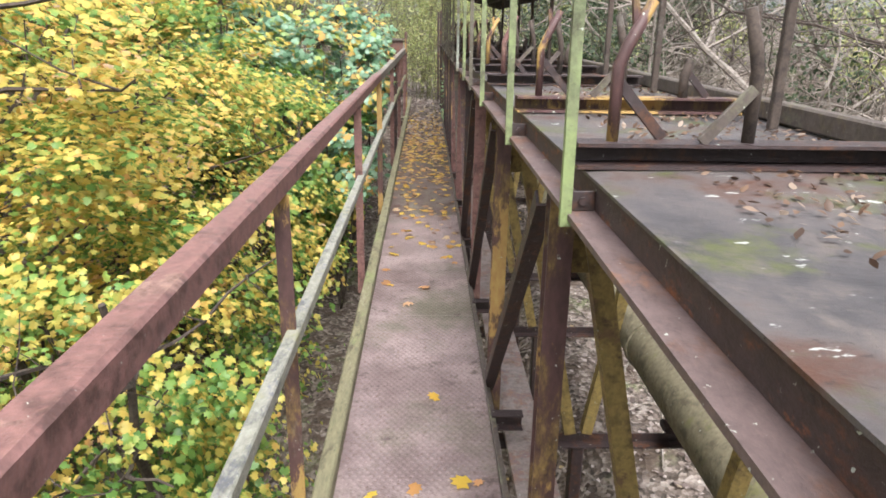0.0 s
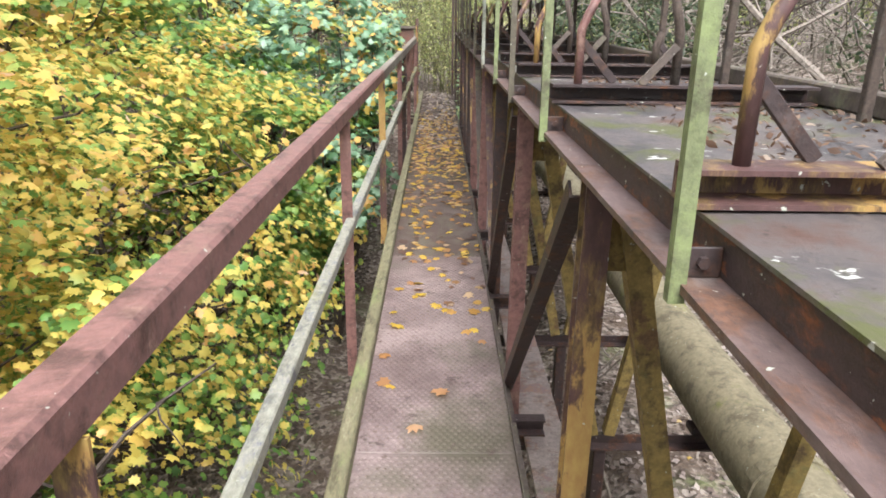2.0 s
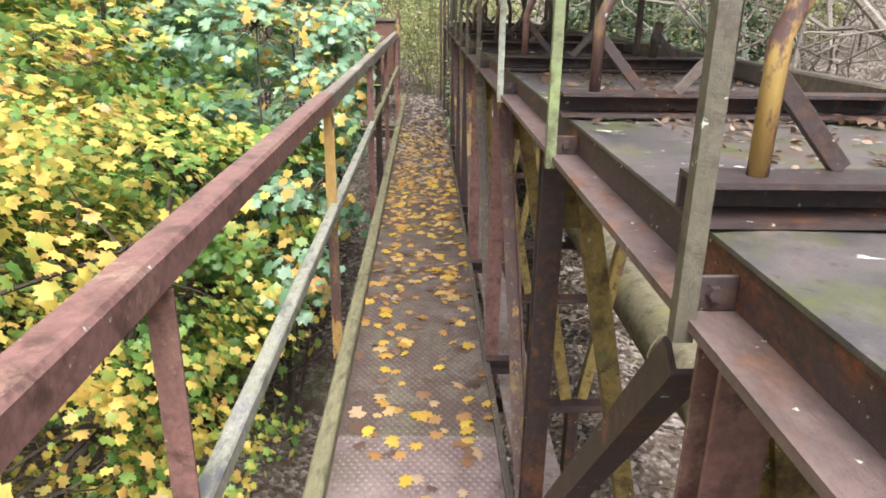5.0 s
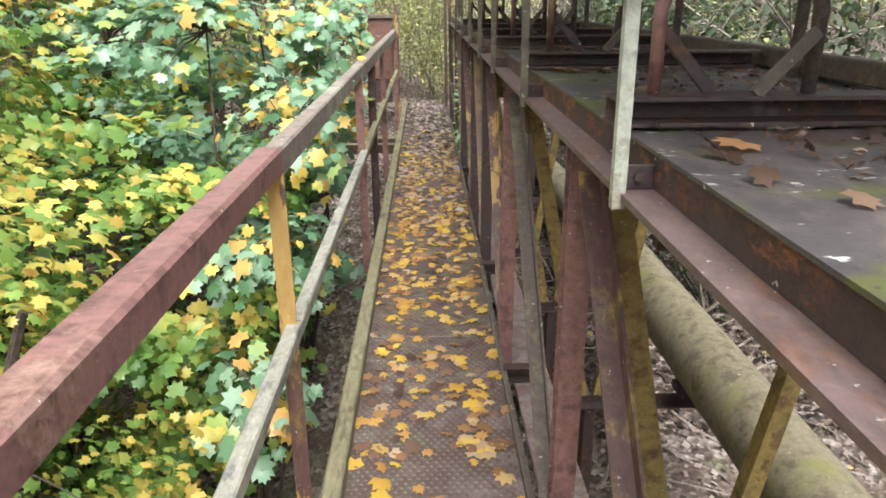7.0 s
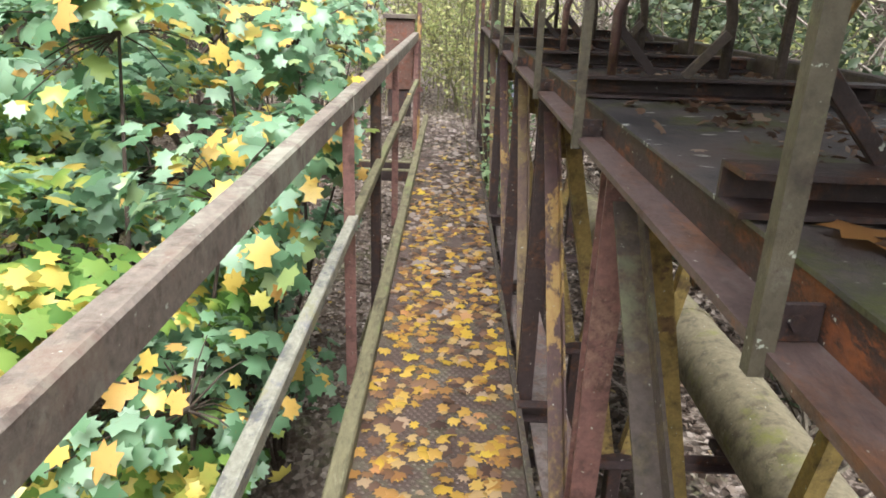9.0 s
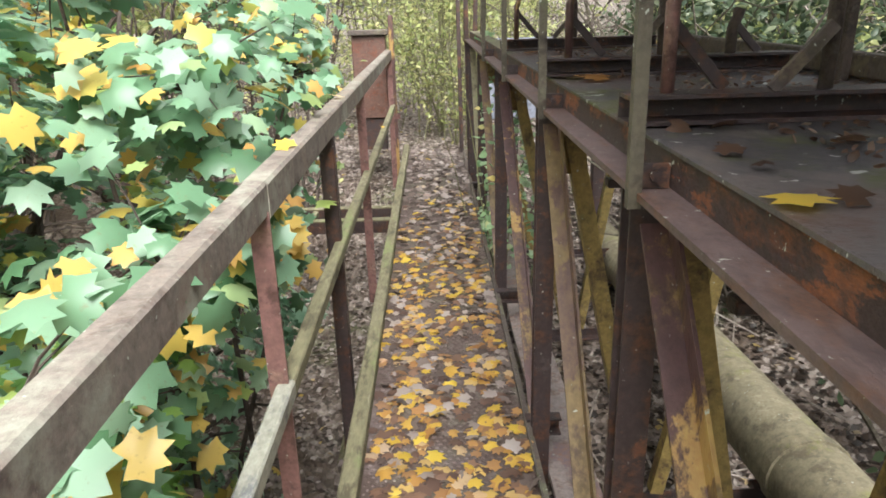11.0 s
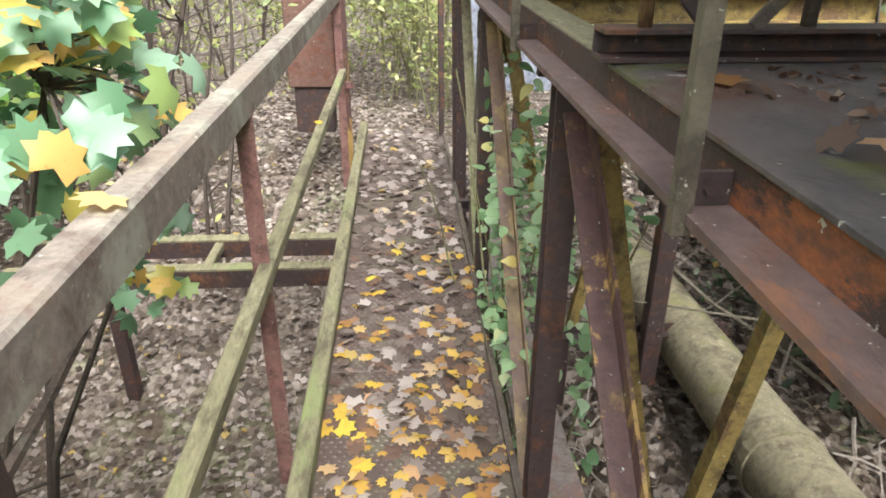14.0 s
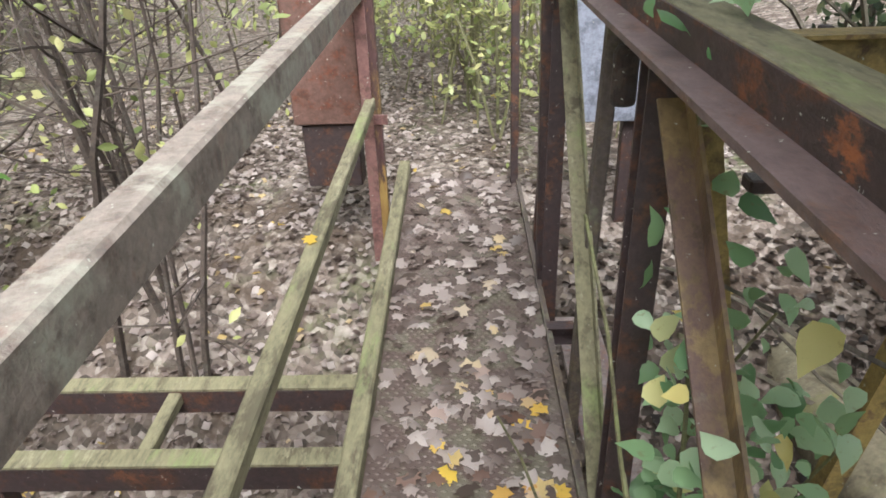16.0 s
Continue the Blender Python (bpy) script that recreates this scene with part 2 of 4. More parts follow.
FALLEN = leaf_mat("fallen_yellow_leaves", [(0.0, (0.22, 0.12, 0.07)), (0.2, (0.46, 0.23, 0.08)), (0.4, (0.64, 0.4, 0.06)), (0.75, (0.74, 0.54, 0.08)), (0.9, (0.6, 0.4, 0.25)), (1.0, (0.6, 0.3, 0.12))], True)
FALLEN_STUFF = leaf_mat("fallen_yellow_litter", [(0.0, (0.1, 0.06, 0.05)), (0.3, (0.26, 0.15, 0.1)), (0.5, (0.5, 0.27, 0.09)), (0.75, (0.68, 0.45, 0.07)), (1.0, (0.52, 0.38, 0.28))])
BROWN = leaf_mat("fallen_brown_litter", [(0.0, (0.085, 0.06, 0.05)), (0.35, (0.2, 0.153, 0.134)), (0.7, (0.37, 0.305, 0.28)), (0.96, (0.5, 0.43, 0.4)), (1.0, (0.55, 0.38, 0.08))])
BROWN_ONE = leaf_mat("fallen_brown_leaf", [(0.0, (0.14, 0.08, 0.06)), (0.5, (0.3, 0.2, 0.165)), (0.9, (0.4, 0.3, 0.26)), (1.0, (0.5, 0.38, 0.25))], True)
DECK, DECK_DIRTY = deck_metal("rusty_tread_plate", 0.55, 1.0), deck_metal("dirty_tread_plate", 0.42, 0.62)
PLATE, SOIL = platform_metal(), soil()


# ---- mesh helpers ----
def mesh_of(name, bm, mat, smooth=False):
    me = bpy.data.meshes.new(name)
    bm.to_mesh(me)
    bm.free()
    me.materials.append(mat)
    if smooth:
        me.polygons.foreach_set("use_smooth", [True] * len(me.polygons))
    return me


def part(name, bm, mat, parent=None, label="", smooth=False):
    ob = new(name, mesh_of(name, bm, mat, smooth))
    if parent:
        ob.parent = parent
    if label:
        tagged(ob, label)
    return ob


def holder(name, label, category, group="", kind=""):
    return tagged(new(name), label, category, group, kind)


def add_box(bm, lo, hi, bevel=0.004):
    r = bmesh.ops.create_cube(bm, size=1.0)
    size = [b - a for a, b in zip(lo, hi)]
    mid = [(a + b) / 2 for a, b in zip(lo, hi)]
    bmesh.ops.transform(bm, matrix=Matrix.LocRotScale(mid, None, size), verts=r["verts"])
    if bevel:
        es = list({e for v in r["verts"] for e in v.link_edges})
        bmesh.ops.bevel(bm, geom=es, offset=min(bevel, min(size) * 0.3), segments=1, affect='EDGES')
    return bm


def boxed(lo, hi, bevel=0.004):
    return add_box(bmesh.new(), lo, hi, bevel)


def profile(bm, outline, a, b, up=(0, 0, 1)):
    """Sweep a closed outline (across, upward) from point a to point b."""
    a, b = Vector(a), Vector(b)
    d = (b - a).normalized()
    side = d.cross(Vector(up)).normalized()
    top = side.cross(d).normalized()
    rings = [[bm.verts.new(p + side * u + top * v) for u, v in outline] for p in (a, b)]
    n = len(outline)
    for i in range(n):
        bm.faces.new((rings[0][i], rings[0][(i + 1) % n], rings[1][(i + 1) % n], rings[1][i]))
    bm.faces.new(rings[0][::-1])
    bm.faces.new(rings[1])
    bmesh.ops.recalc_face_normals(bm, faces=bm.faces[:])
    return bm


def rect(w, h):
    e = min(w, h) * 0.12
    x, y = w / 2, h / 2
    return [(-x + e, -y), (x - e, -y), (x, -y + e), (x, y - e), (x - e, y), (-x + e, y), (-x, y - e), (-x, -y + e)]


def angle_iron(w, h, t=0.005):
    return [(-w / 2, -h / 2), (w / 2, -h / 2), (w / 2, -h / 2 + t), (-w / 2 + t, -h / 2 + t), (-w / 2 + t, h / 2), (-w / 2, h / 2)]


def channel_iron(w, h, t=0.007):
    return [(-w / 2, -h / 2), (w / 2, -h / 2), (w / 2, -h / 2 + t), (-w / 2 + t, -h / 2 + t), (-w / 2 + t, h / 2 - t), (w / 2, h / 2 - t), (w / 2, h / 2), (-w / 2, h / 2)]


def bar(outline, a, b, up=(0, 0, 1)):
    return profile(bmesh.new(), outline, a, b, up)


def tube(bm, pts, radii, sides=6):
    pts = [Vector(p) for p in pts]
    rings = []
    for i, p in enumerate(pts):
        d = (pts[min(i + 1, len(pts) - 1)] - pts[max(i - 1, 0)]).normalized()
        s = d.cross(Vector((0.31, 0.9, 0.2))).normalized()
        t = s.cross(d)
        rings.append([bm.verts.new(p + (s * math.cos(k * math.tau / sides) + t * math.sin(k * math.tau / sides)) * radii[i]) for k in range(sides)])
    for r0, r1 in zip(rings, rings[1:]):
        for k in range(sides):
            bm.faces.new((r0[k], r0[(k + 1) % sides], r1[(k + 1) % sides], r1[k]))
    bm.faces.new(rings[0][::-1])
    bm.faces.new(rings[-1])
    return bm


def quick_mesh(name, verts, tris, mat):
    me = bpy.data.meshes.new(name)
    me.vertices.add(len(verts))
    me.vertices.foreach_set("co", np.asarray(verts, dtype=np.float32).ravel())
    me.loops.add(len(tris) * 3)
    me.loops.foreach_set("vertex_index", np.asarray(tris, dtype=np.int32).ravel())
    me.polygons.add(len(tris))
    me.polygons.foreach_set("loop_start", np.arange(0, len(tris) * 3, 3, dtype=np.int32))
    me.update(calc_edges=True)
    me.materials.append(mat)
    return me


def leaf_shape(kind):
    """A leaf one unit across: points and triangles."""
    if kind == "maple":
        tips = [(-90, 0.16), (-52, 0.43), (-22, 0.36), (8, 0.52), (26, 0.36), (50, 0.55), (70, 0.38), (90, 0.6), (110, 0.38), (130, 0.55), (154, 0.36), (172, 0.52), (202, 0.36), (232, 0.43)]
    elif kind == "simple":
        tips = [(-90, 0.15), (-35, 0.36), (15, 0.3), (55, 0.5), (90, 0.45), (125, 0.5), (165, 0.3), (215, 0.36)]
    elif kind == "bramble":
        tips = [(-90, 0.38), (-50, 0.42), (-10, 0.36), (35, 0.34), (62, 0.38), (90, 0.66), (118, 0.38), (145, 0.34), (190, 0.36), (230, 0.42)]
    else:
        tips = [(-90, 0.5), (-30, 0.28), (30, 0.28), (90, 0.55), (150, 0.28), (210, 0.28)]
    vs = [(0, 0, 0.05)] + [(r * math.cos(radians(a)), r * math.sin(radians(a)), -0.22 * r * r * (1 if i % 2 else 0.5)) for i, (a, r) in enumerate(tips)]
    n = len(tips)
    return np.array(vs), np.array([(0, 1 + i, 1 + (i + 1) % n) for i in range(n)])


def scatter(name, kind, centres, sizes, normals, mat, rng):
    """Many leaves in one mesh, each turned to its normal and spun at random."""
    v0, f0 = leaf_shape(kind)
    n = len(centres)
    nz = normals / np.linalg.norm(normals, axis=1, keepdims=True)
    ref = rng.normal(size=(n, 3))
    ax = np.cross(nz, ref)
    ax /= np.linalg.norm(ax, axis=1, keepdims=True)
    ay = np.cross(nz, ax)
    bend = rng.uniform(0.3, 2.2, n)
    vs = (ax[:, None, :] * v0[None, :, 0, None] + ay[:, None, :] * v0[None, :, 1, None] + nz[:, None, :] * (v0[None, :, 2] * bend[:, None])[..., None]) * sizes[:, None, None] + centres[:, None, :]
    fs = f0[None] + (np.arange(n) * len(v0))[:, None, None]
    return quick_mesh(name, vs.reshape(-1, 3), fs.reshape(-1, 3), mat)


# ---- ground ----
def ground_z(x, y):
    def lerp(v, table):
        for (a, za), (b, zb) in zip(table, table[1:]):
            if v <= b:
                k = max(0.0, (v - a) / (b - a))
                return za + (zb - za) * k * k * (3 - 2 * k)
        return table[-1][1]
    left = lerp(y, [(-10, -3.2), (2, -3.0), (8, -2.0), (12.3, -1.15), (15.2, -0.12), (30, -0.5), (70, 0.0)])
    right = lerp(y, [(-10, -1.7), (4, -1.3), (9, -1.1), (12.5, -0.8), (15.2, -0.12), (30, -0.5), (70, 0.0)])
    k = min(1, max(0, (x + 0.6) / 1.8))
    z = left + (right - left) * k
    if x > 2.5:
        z += min(2.6, (x - 2.5) * 0.22)
    if x < -5:
        z += min(2.0, (-5 - x) * 0.1)
    near = 1 if abs(x) < 25 and -12 < y < 40 else 0.3
    return z + near * 0.12 * (noise.noise(Vector((x * 0.6, y * 0.6, 0))) + 0.5 * noise.noise(Vector((x * 2.1, y * 2.1, 3)))) * (0.35 if abs(x) < 1 and y > 13.5 else 1)


def axis_steps(near_lo, near_hi, step_near, far):
    vals = list(np.arange(near_lo, near_hi + 0.01, step_near))
    s, v = step_near, near_hi
    while v < far:
        s *= 1.35
        v += s
        vals.append(v)
    s, v = step_near, near_lo
    while v > -far:
        s *= 1.35
        v -= s
        vals.insert(0, v)
    return vals


def build_ground():
    xs, ys = axis_steps(-6, 7, 0.2, 900), axis_steps(-4, 24, 0.2, 900)
    vs = [(x, y, ground_z(x, y)) for y in ys for x in xs]
    nx = len(xs)
    tris = []
    for j in range(len(ys) - 1):
        for i in range(nx - 1):
            a = j * nx + i
            tris += [(a, a + 1, a + nx + 1), (a, a + nx + 1, a + nx)]
    me = quick_mesh("ground", vs, tris, SOIL)
    me.polygons.foreach_set("use_smooth", [True] * len(me.polygons))
    tagged(new("ground", me), "woodland floor covered in brown leaf litter", "ground", kind="structure")


build_ground()

# ---- walkway ----
DECK_END = 14.78
walkway = holder("walkway", "narrow rusty steel walkway strewn with autumn leaves", "walkway", kind="structure")


def tread_plate(y0, y1):
    """A tread plate with rows of small raised lugs."""
    bm = boxed((-0.30, y0 + 0.002, -0.01), (0.275, y1 - 0.002, 0.0), 0.002)
    return bm


def lugs(y0, y1):
    vs, tris = [], []
    rows = int((y1 - y0) / 0.021)
    for r in range(rows):
        y = y0 + 0.012 + r * 0.021
        for c in range(20):
            x = -0.287 + c * 0.0285 + (0.014 if r % 2 else 0)
            w, d, h = 0.0115, 0.0055, 0.006
            i = len(vs)
            vs += [(x - w, y, 0.0), (x, y - d, 0.0), (x + w, y, 0.0), (x, y + d, 0.0), (x - w * 0.35, y, h), (x + w * 0.35, y, h)]
            tris += [(i, i + 1, i + 4), (i + 1, i + 5, i + 4), (i + 1, i + 2, i + 5), (i + 2, i + 3, i + 5), (i + 3, i + 4, i + 5), (i + 3, i, i + 4)]
    return vs, tris


edges_y = [-3.0, -0.9, 1.2, 3.3, 5.4, 7.5, 9.6, 11.7, DECK_END]
for y0, y1 in zip(edges_y, edges_y[1:]):
    plate_mat = DECK if y0 < 5 else DECK_DIRTY
    p = part("tread_plate", tread_plate(y0, y1), plate_mat, walkway)
    if y1 > 1:
        lv, lt = lugs(y0, y1)
        lug = new("raised_lugs", quick_mesh("raised_lugs", lv, lt, plate_mat))
        lug.parent = p
        tagged(lug, kind="stuff")
part("edge_strip", bar(angle_iron(0.03, 0.05, 0.006), (0.29, -3, 0.0), (0.29, DECK_END, 0.0)), PALEPOST, walkway, "thin rusted edge angle")
for y in np.arange(-2.6, 14.6, 1.23):
    part("cross_bearer", bar(channel_iron(0.05, 0.07), (-0.36, y, -0.047), (0.42, y, -0.047)), DARKRED, walkway)

# ---- railing ----
railing = holder("railing", "steel handrail with flaking red paint turning grey with lichen", "railing", kind="structure")
RAIL_Y = [-2.6, -0.45, 1.93, 4.4, 6.55, 9.05, 11.5, 14.42]
part("kick_beam", bar(rect(0.06, 0.13), (-0.325, -3, 0.0), (-0.325, DECK_END + 0.1, 0.0)), MOSSY, railing, "moss-covered kick beam along the deck")
for y0, y1, mat, x, z, w, h in ((-3, 6.55, RED, -0.455, 1.046, 0.073, 0.074), (6.55, 9.05, GREYRED, -0.449, 1.038, 0.06, 0.083), (9.05, 14.45, GREYRED, -0.45, 1.032, 0.067, 0.096)):
    part("top_rail", bar(rect(w, h), (x, y0, z), (x, y1, z)), mat, railing)
for y0, y1 in ((-3, 1.93), (1.93, 4.4), (4.4, 6.55), (6.55, 9.05), (9.05, 11.5), (11.5, 14.42)):
    part("mid_rail", bar(rect(0.045, 0.05), (-0.425, y0, 0.53), (-0.425, y1 - 0.004, 0.53)), BLUEBAR if y0 < 9 else MOSSY, railing)
for i, y in enumerate(RAIL_Y):
    part("rail_post", bar(angle_iron(0.05, 0.05, 0.007), (-0.44, y, -0.3), (-0.44, y, 1.012), (1, 0, 0)), [RED, MIXPOST][i % 2 == 0] if i < 5 else RED, railing)

# ---- platform: edge beam, sheets, cross channels ----
PLAT_Z, PLAT_END = 1.237, 10.82
platform = holder("platform", "rusty steel loading platform with mossy sheets", "platform", kind="structure")
# beam split so its colours carry shade on the web, light on the flange
part("beam_web", bar([(0.065, -0.05), (0.065, 0.006), (0.055, 0.006), (0.055, -0.05)], (0.27, -3, 1.24), (0.27, 13.9, 1.24)), SHADED_WEB, platform, "rusted beam web with orange flakes, coloured darker as the shaded upright face")
part("bottom_flange", bar([(0.067, -0.062), (0.067, -0.0505), (0.0, -0.0505), (0.0, -0.062)], (0.27, -3, 1.24), (0.27, 13.9, 1.24)), LIT_FLANGE, platform, "faded lower flange of the edge beam, coloured paler as the sky-lit face")
part("top_flange", bar(rect(0.085, 0.012), (0.372, 10.83, 1.242), (0.372, 13.9, 1.242)), MOSSY, platform, "moss-covered upper flange")
part("far_beam", bar(channel_iron(0.06, 0.12), (1.07, -3, 1.186), (1.07, 10.82, 1.186)), DARKRED, platform)
HANG_Y = [-0.95, 0.02, 1.05, 1.97, 3.05, 3.9, 4.66, 5.66, 6.7, 7.66, 8.45, 9.32, 10.3, 11.42]
cross_y = [h + (0.11 if h < 5 else 0.2) for h in HANG_Y[:12]] + [10.78]
sheet_y = [-3.0] + cross_y + [PLAT_END]
for k, (y0, y1) in enumerate(zip(sheet_y, sheet_y[1:])):
    bm = bmesh.new()
    nx, ny = 12, 6
    g = []
    for j in range(ny + 1):
        for i in range(nx + 1):
            x, y = 0.318 + (1.1 - 0.318) * i / nx, y0 + 0.004 + (y1 - y0 - 0.008) * j / ny
            sag = 0.0 if i == 0 else 0.012 * noise.noise(Vector((x * 2, y * 2, k)))
            g.append(bm.verts.new((x, y, PLAT_Z + 0.008 + min(0.004, sag))))
    for j in range(ny):
        for i in range(nx):
            a = j * (nx + 1) + i
            bm.faces.new((g[a], g[a + 1], g[a + nx + 2], g[a + nx + 1]))
    r = bmesh.ops.extrude_face_region(bm, geom=bm.faces[:])
    bmesh.ops.translate(bm, vec=(0, 0, 0.006), verts=[v for v in r["geom"] if isinstance(v, bmesh.types.BMVert)])
    bmesh.ops.recalc_face_normals(bm, faces=bm.faces[:])
    part("deck_sheet", bm, PLATE, platform)
for k, y in enumerate(cross_y):
    part("cross_channel", bar([(u, v) for u, v in channel_iron(0.07, 0.05)], (0.300, y, 1.281), (1.03, y, 1.281)), MIXPOST if k == 3 else DARKRED, platform)


# ---- hangers ----
def hanger(y, mat, label):
    t = holder("hanger", label, "upright", "platform hangers")
    part("angle_bar", bar(angle_iron(0.017, 0.02, 0.004), (0.267, y, 1.165), (0.262, y, 2.1), (1, 0, 0)), mat, t)
    part("clip", boxed((0.262, y + 0.012, 1.19), (0.324, y + 0.017, 1.228), 0.002), DARKRED, t)
    bm = bmesh.new()
    tube(bm, [(0.3, y + 0.013, 1.21), (0.3, y + 0.004, 1.21)], [0.008, 0.008], 6)
    part("bolt", bm, DARKRED, t)
    return t


for k, y in enumerate(HANG_Y):
    if k in (7,):
        hanger(y, WHITEHANG, "thin steel upright with pale lichen")
    elif k in (1, 2, 3, 4, 6):
        hanger(y, GREENHANG, "thin steel upright green with algae")
    else:
        hanger(y, DARKHANG, "thin dark steel upright spotted with lichen")


def bent_rod(name, y, x, h, lean, mat, label, r=0.0115):
    """A rod standing on a cross channel, bent over at the top, with a forked end."""
    t = holder(name, label, "bracket", "platform brackets")
    bm = bmesh.new()
    z0 = 1.306
    tube(bm, [(x, y, z0), (x, y, z0 + h * 0.55), (x + lean * 0.25, y, z0 + h * 0.68), (x + lean, y, z0 + h)], [r, r * 1.05, r * 1.05, r * 0.9], 8)
    part("rod", bm, mat, t, smooth=True)
    bm = bmesh.new()
    tube(bm, [(x + lean * 0.55, y + 0.004, z0 + h * 0.82), (x + lean * 0.4, y + 0.01, z0 + h * 1.02)], [r * 0.8, r * 0.6], 6)
    part("fork", bm, mat, t)
    return t


def strut(y, x0, z0, x1, z1, mat):
    t = holder("strut", "slanting steel strut on the platform", "strut", "platform struts")
    part("flat_bar", bar(rect(0.022, 0.012), (x0, y, z0), (x1, y, z1), (0, 1, 0)), mat, t)
    return t


for k, y in enumerate(cross_y):
    bent_rod("bent_rod", y, 0.372, 0.26, 0.055, [MIXPOST, RED, MIXPOST][k % 3], "bent steel rod with flaked yellow paint on cross channel")
    strut(y + 0.03, 0.38, 1.42, 0.48, 1.308, DARKRED)
    bent_rod("bent_rod", y, 0.64, 0.25, -0.03, DARKTWIG, "dark rusted bent rod standing on cross channel", 0.0125)
    strut(y - 0.02, 0.63, 1.41, 0.54, 1.308, PALEPOST)
    if k % 2:
        bent_rod("bent_rod", y, 0.84, 0.12, 0.02, DARKTWIG, "dark rusted bent rod standing on cross channel", 0.015)
        strut(y, 0.845, 1.39, 0.92, 1.308, DARKRED)

# far uprights and curb of the platform
for k, y in enumerate(cross_y):
    if k < 13:
        t = holder("roof_post", "dark steel post carrying the roof", "post", "roof posts")
        part("post", bar(rect(0.026, 0.026), (1.0, y - 0.3, 1.25), (1.0, y - 0.3, 1.858), (1, 0, 0)), DARKTWIG, t)
part("curb", bar(rect(0.05, 0.06), (1.075, -3, 1.285), (1.075, 10.8, 1.285)), PALEPOST, platform, "weathered curb along the far side")

# roof with an unseen stretch past the platform end, added to cast shade
roof = holder("roof", "dark corrugated lean-to roof over the platform, extended beyond it for shade", "roof", kind="structure")
bm = bmesh.new()
rows = []
for i in range(82):
    y = 5.0 + i * 0.1
    dz = 0.02 * (1 if i % 2 else -1)
    rows.append([bm.verts.new((x, y, z + dz)) for x, z in ((0.2, 2.12), (1.35, 1.84))])
for a, b in zip(rows, rows[1:]):
    bm.faces.new((a[0], a[1], b[1], b[0]))
r = bmesh.ops.extrude_face_region(bm, geom=bm.faces[:])
bmesh.ops.translate(bm, vec=(0, 0, 0.01), verts=[v for v in r["geom"] if isinstance(v, bmesh.types.BMVert)])
part("roof_sheet", bm, ROOFM, roof)
for x, z in ((0.285, 2.062), (1.0, 1.875)):
    part("purlin", bar(rect(0.03, 0.035), (x, 5.0, z), (x, 13.05, z)), DARKTWIG, roof)

# ---- truss below the edge beam ----
truss = holder("truss", "rusted steel truss carrying platform and walkway", "truss", kind="structure")
POST_Y = [-1.2, 0.1, 1.40, 2.65, 3.9, 4.95, 6.18, 7.5, 8.6, 9.62, 11.08, 12.48, 13.7]
post_mats = [DARKRED, RED, MIXPOST, MIXPOST, RED, DARKRED, RED, RED, DARKRED, DARKRED, DARKRED, DARKRED, DARKRED]
for y, m in zip(POST_Y, post_mats):
    part("truss_post", bar(channel_iron(0.06, 0.062), (0.33, y, -0.3), (0.33, y, 1.178), (0, 1, 0)), m, truss)
for i, (a, b) in enumerate(zip(POST_Y, POST_Y[1:])):
    if b < 5.2:
        part("diagonal", bar(angle_iron(0.045, 0.045, 0.007), (0.30, a + 0.05, 1.12), (0.30, b - 0.05, -0.04)), DARKRED, truss)
    else:
        part("diagonal", bar(angle_iron(0.05, 0.045, 0.007), (0.335, b - 0.07, 1.12), (0.335, a + 0.06, -0.1)), {8: FLAKEPOST, 10: FLAKEPOST, 11: MOSSY}.get(i, [PALEPOST, MIXPOST][i % 2]), truss)
part("bottom_chord", bar(rect(0.17, 0.02), (0.45, -3, -0.2), (0.45, 13.7, -0.2)), CHORD, truss, "faded lilac and orange chord plate")
part("bottom_web", bar(rect(0.012, 0.16), (0.45, -3, -0.292), (0.45, 13.7, -0.292)), DARKRED, truss)


def v_frame(y):
    t = holder("v_frame", "yellow painted V-shaped pipe support frame", "frame", "pipe supports")
    part("inner_leg", bar(angle_iron(0.055, 0.055, 0.008), (0.40, y, 1.16), (0.72, y + 0.02, -0.36), (0, 1, 0)), YELLOW, t)
    part("outer_leg", bar(angle_iron(0.05, 0.05, 0.008), (1.03, y, 1.14), (0.80, y + 0.02, -0.36), (0, 1, 0)), YELLOW, t)
    part("gusset", boxed((0.37, y - 0.012, 0.93), (0.47, y - 0.004, 1.16), 0.003), YELLOW, t)
    part("tie_bar", bar(angle_iron(0.06, 0.05, 0.008), (0.36, y, -0.40), (1.6, y, -0.40)), DARKRED, t)
    part("stirrup", boxed((0.56, y + 0.05, 0.86), (0.66, y + 0.10, 0.89), 0.004), DARKRED, t)
    part("stirrup_arm", boxed((0.64, y + 0.06, 0.89), (0.66, y + 0.09, 1.18), 0.003), DARKRED, t)
    part("footing", boxed((0.73, y - 0.02, -2.2), (0.79, y + 0.05, -0.43), 0.006), DARKRED, t)


for y in POST_Y[1:-1]:
    v_frame(y + 0.05)

pipe = holder("pipe", "thick mossy wrapped pipe under the platform", "pipe")


def pipe_at(y):
    """Centre of the pipe: level at first, then sinking towards the bank."""
    k = max(0.0, y - 9.0) / 5.0
    return (1.32 + 0.16 * k, y, -0.2 - 0.42 * k)


bm = bmesh.new()
tube(bm, [pipe_at(y) for y in np.arange(-3, 14.9, 0.6)], [0.16] * 30, 20)
part("pipe_wrap", bm, PIPE, pipe, smooth=True)
for y in (3.35, 6.4, 9.6, 11.6):
    bm = bmesh.new()
    tube(bm, [pipe_at(y - 0.03), pipe_at(y + 0.03)], [0.17, 0.17], 20)
    part("joint_band", bm, PIPE, pipe)
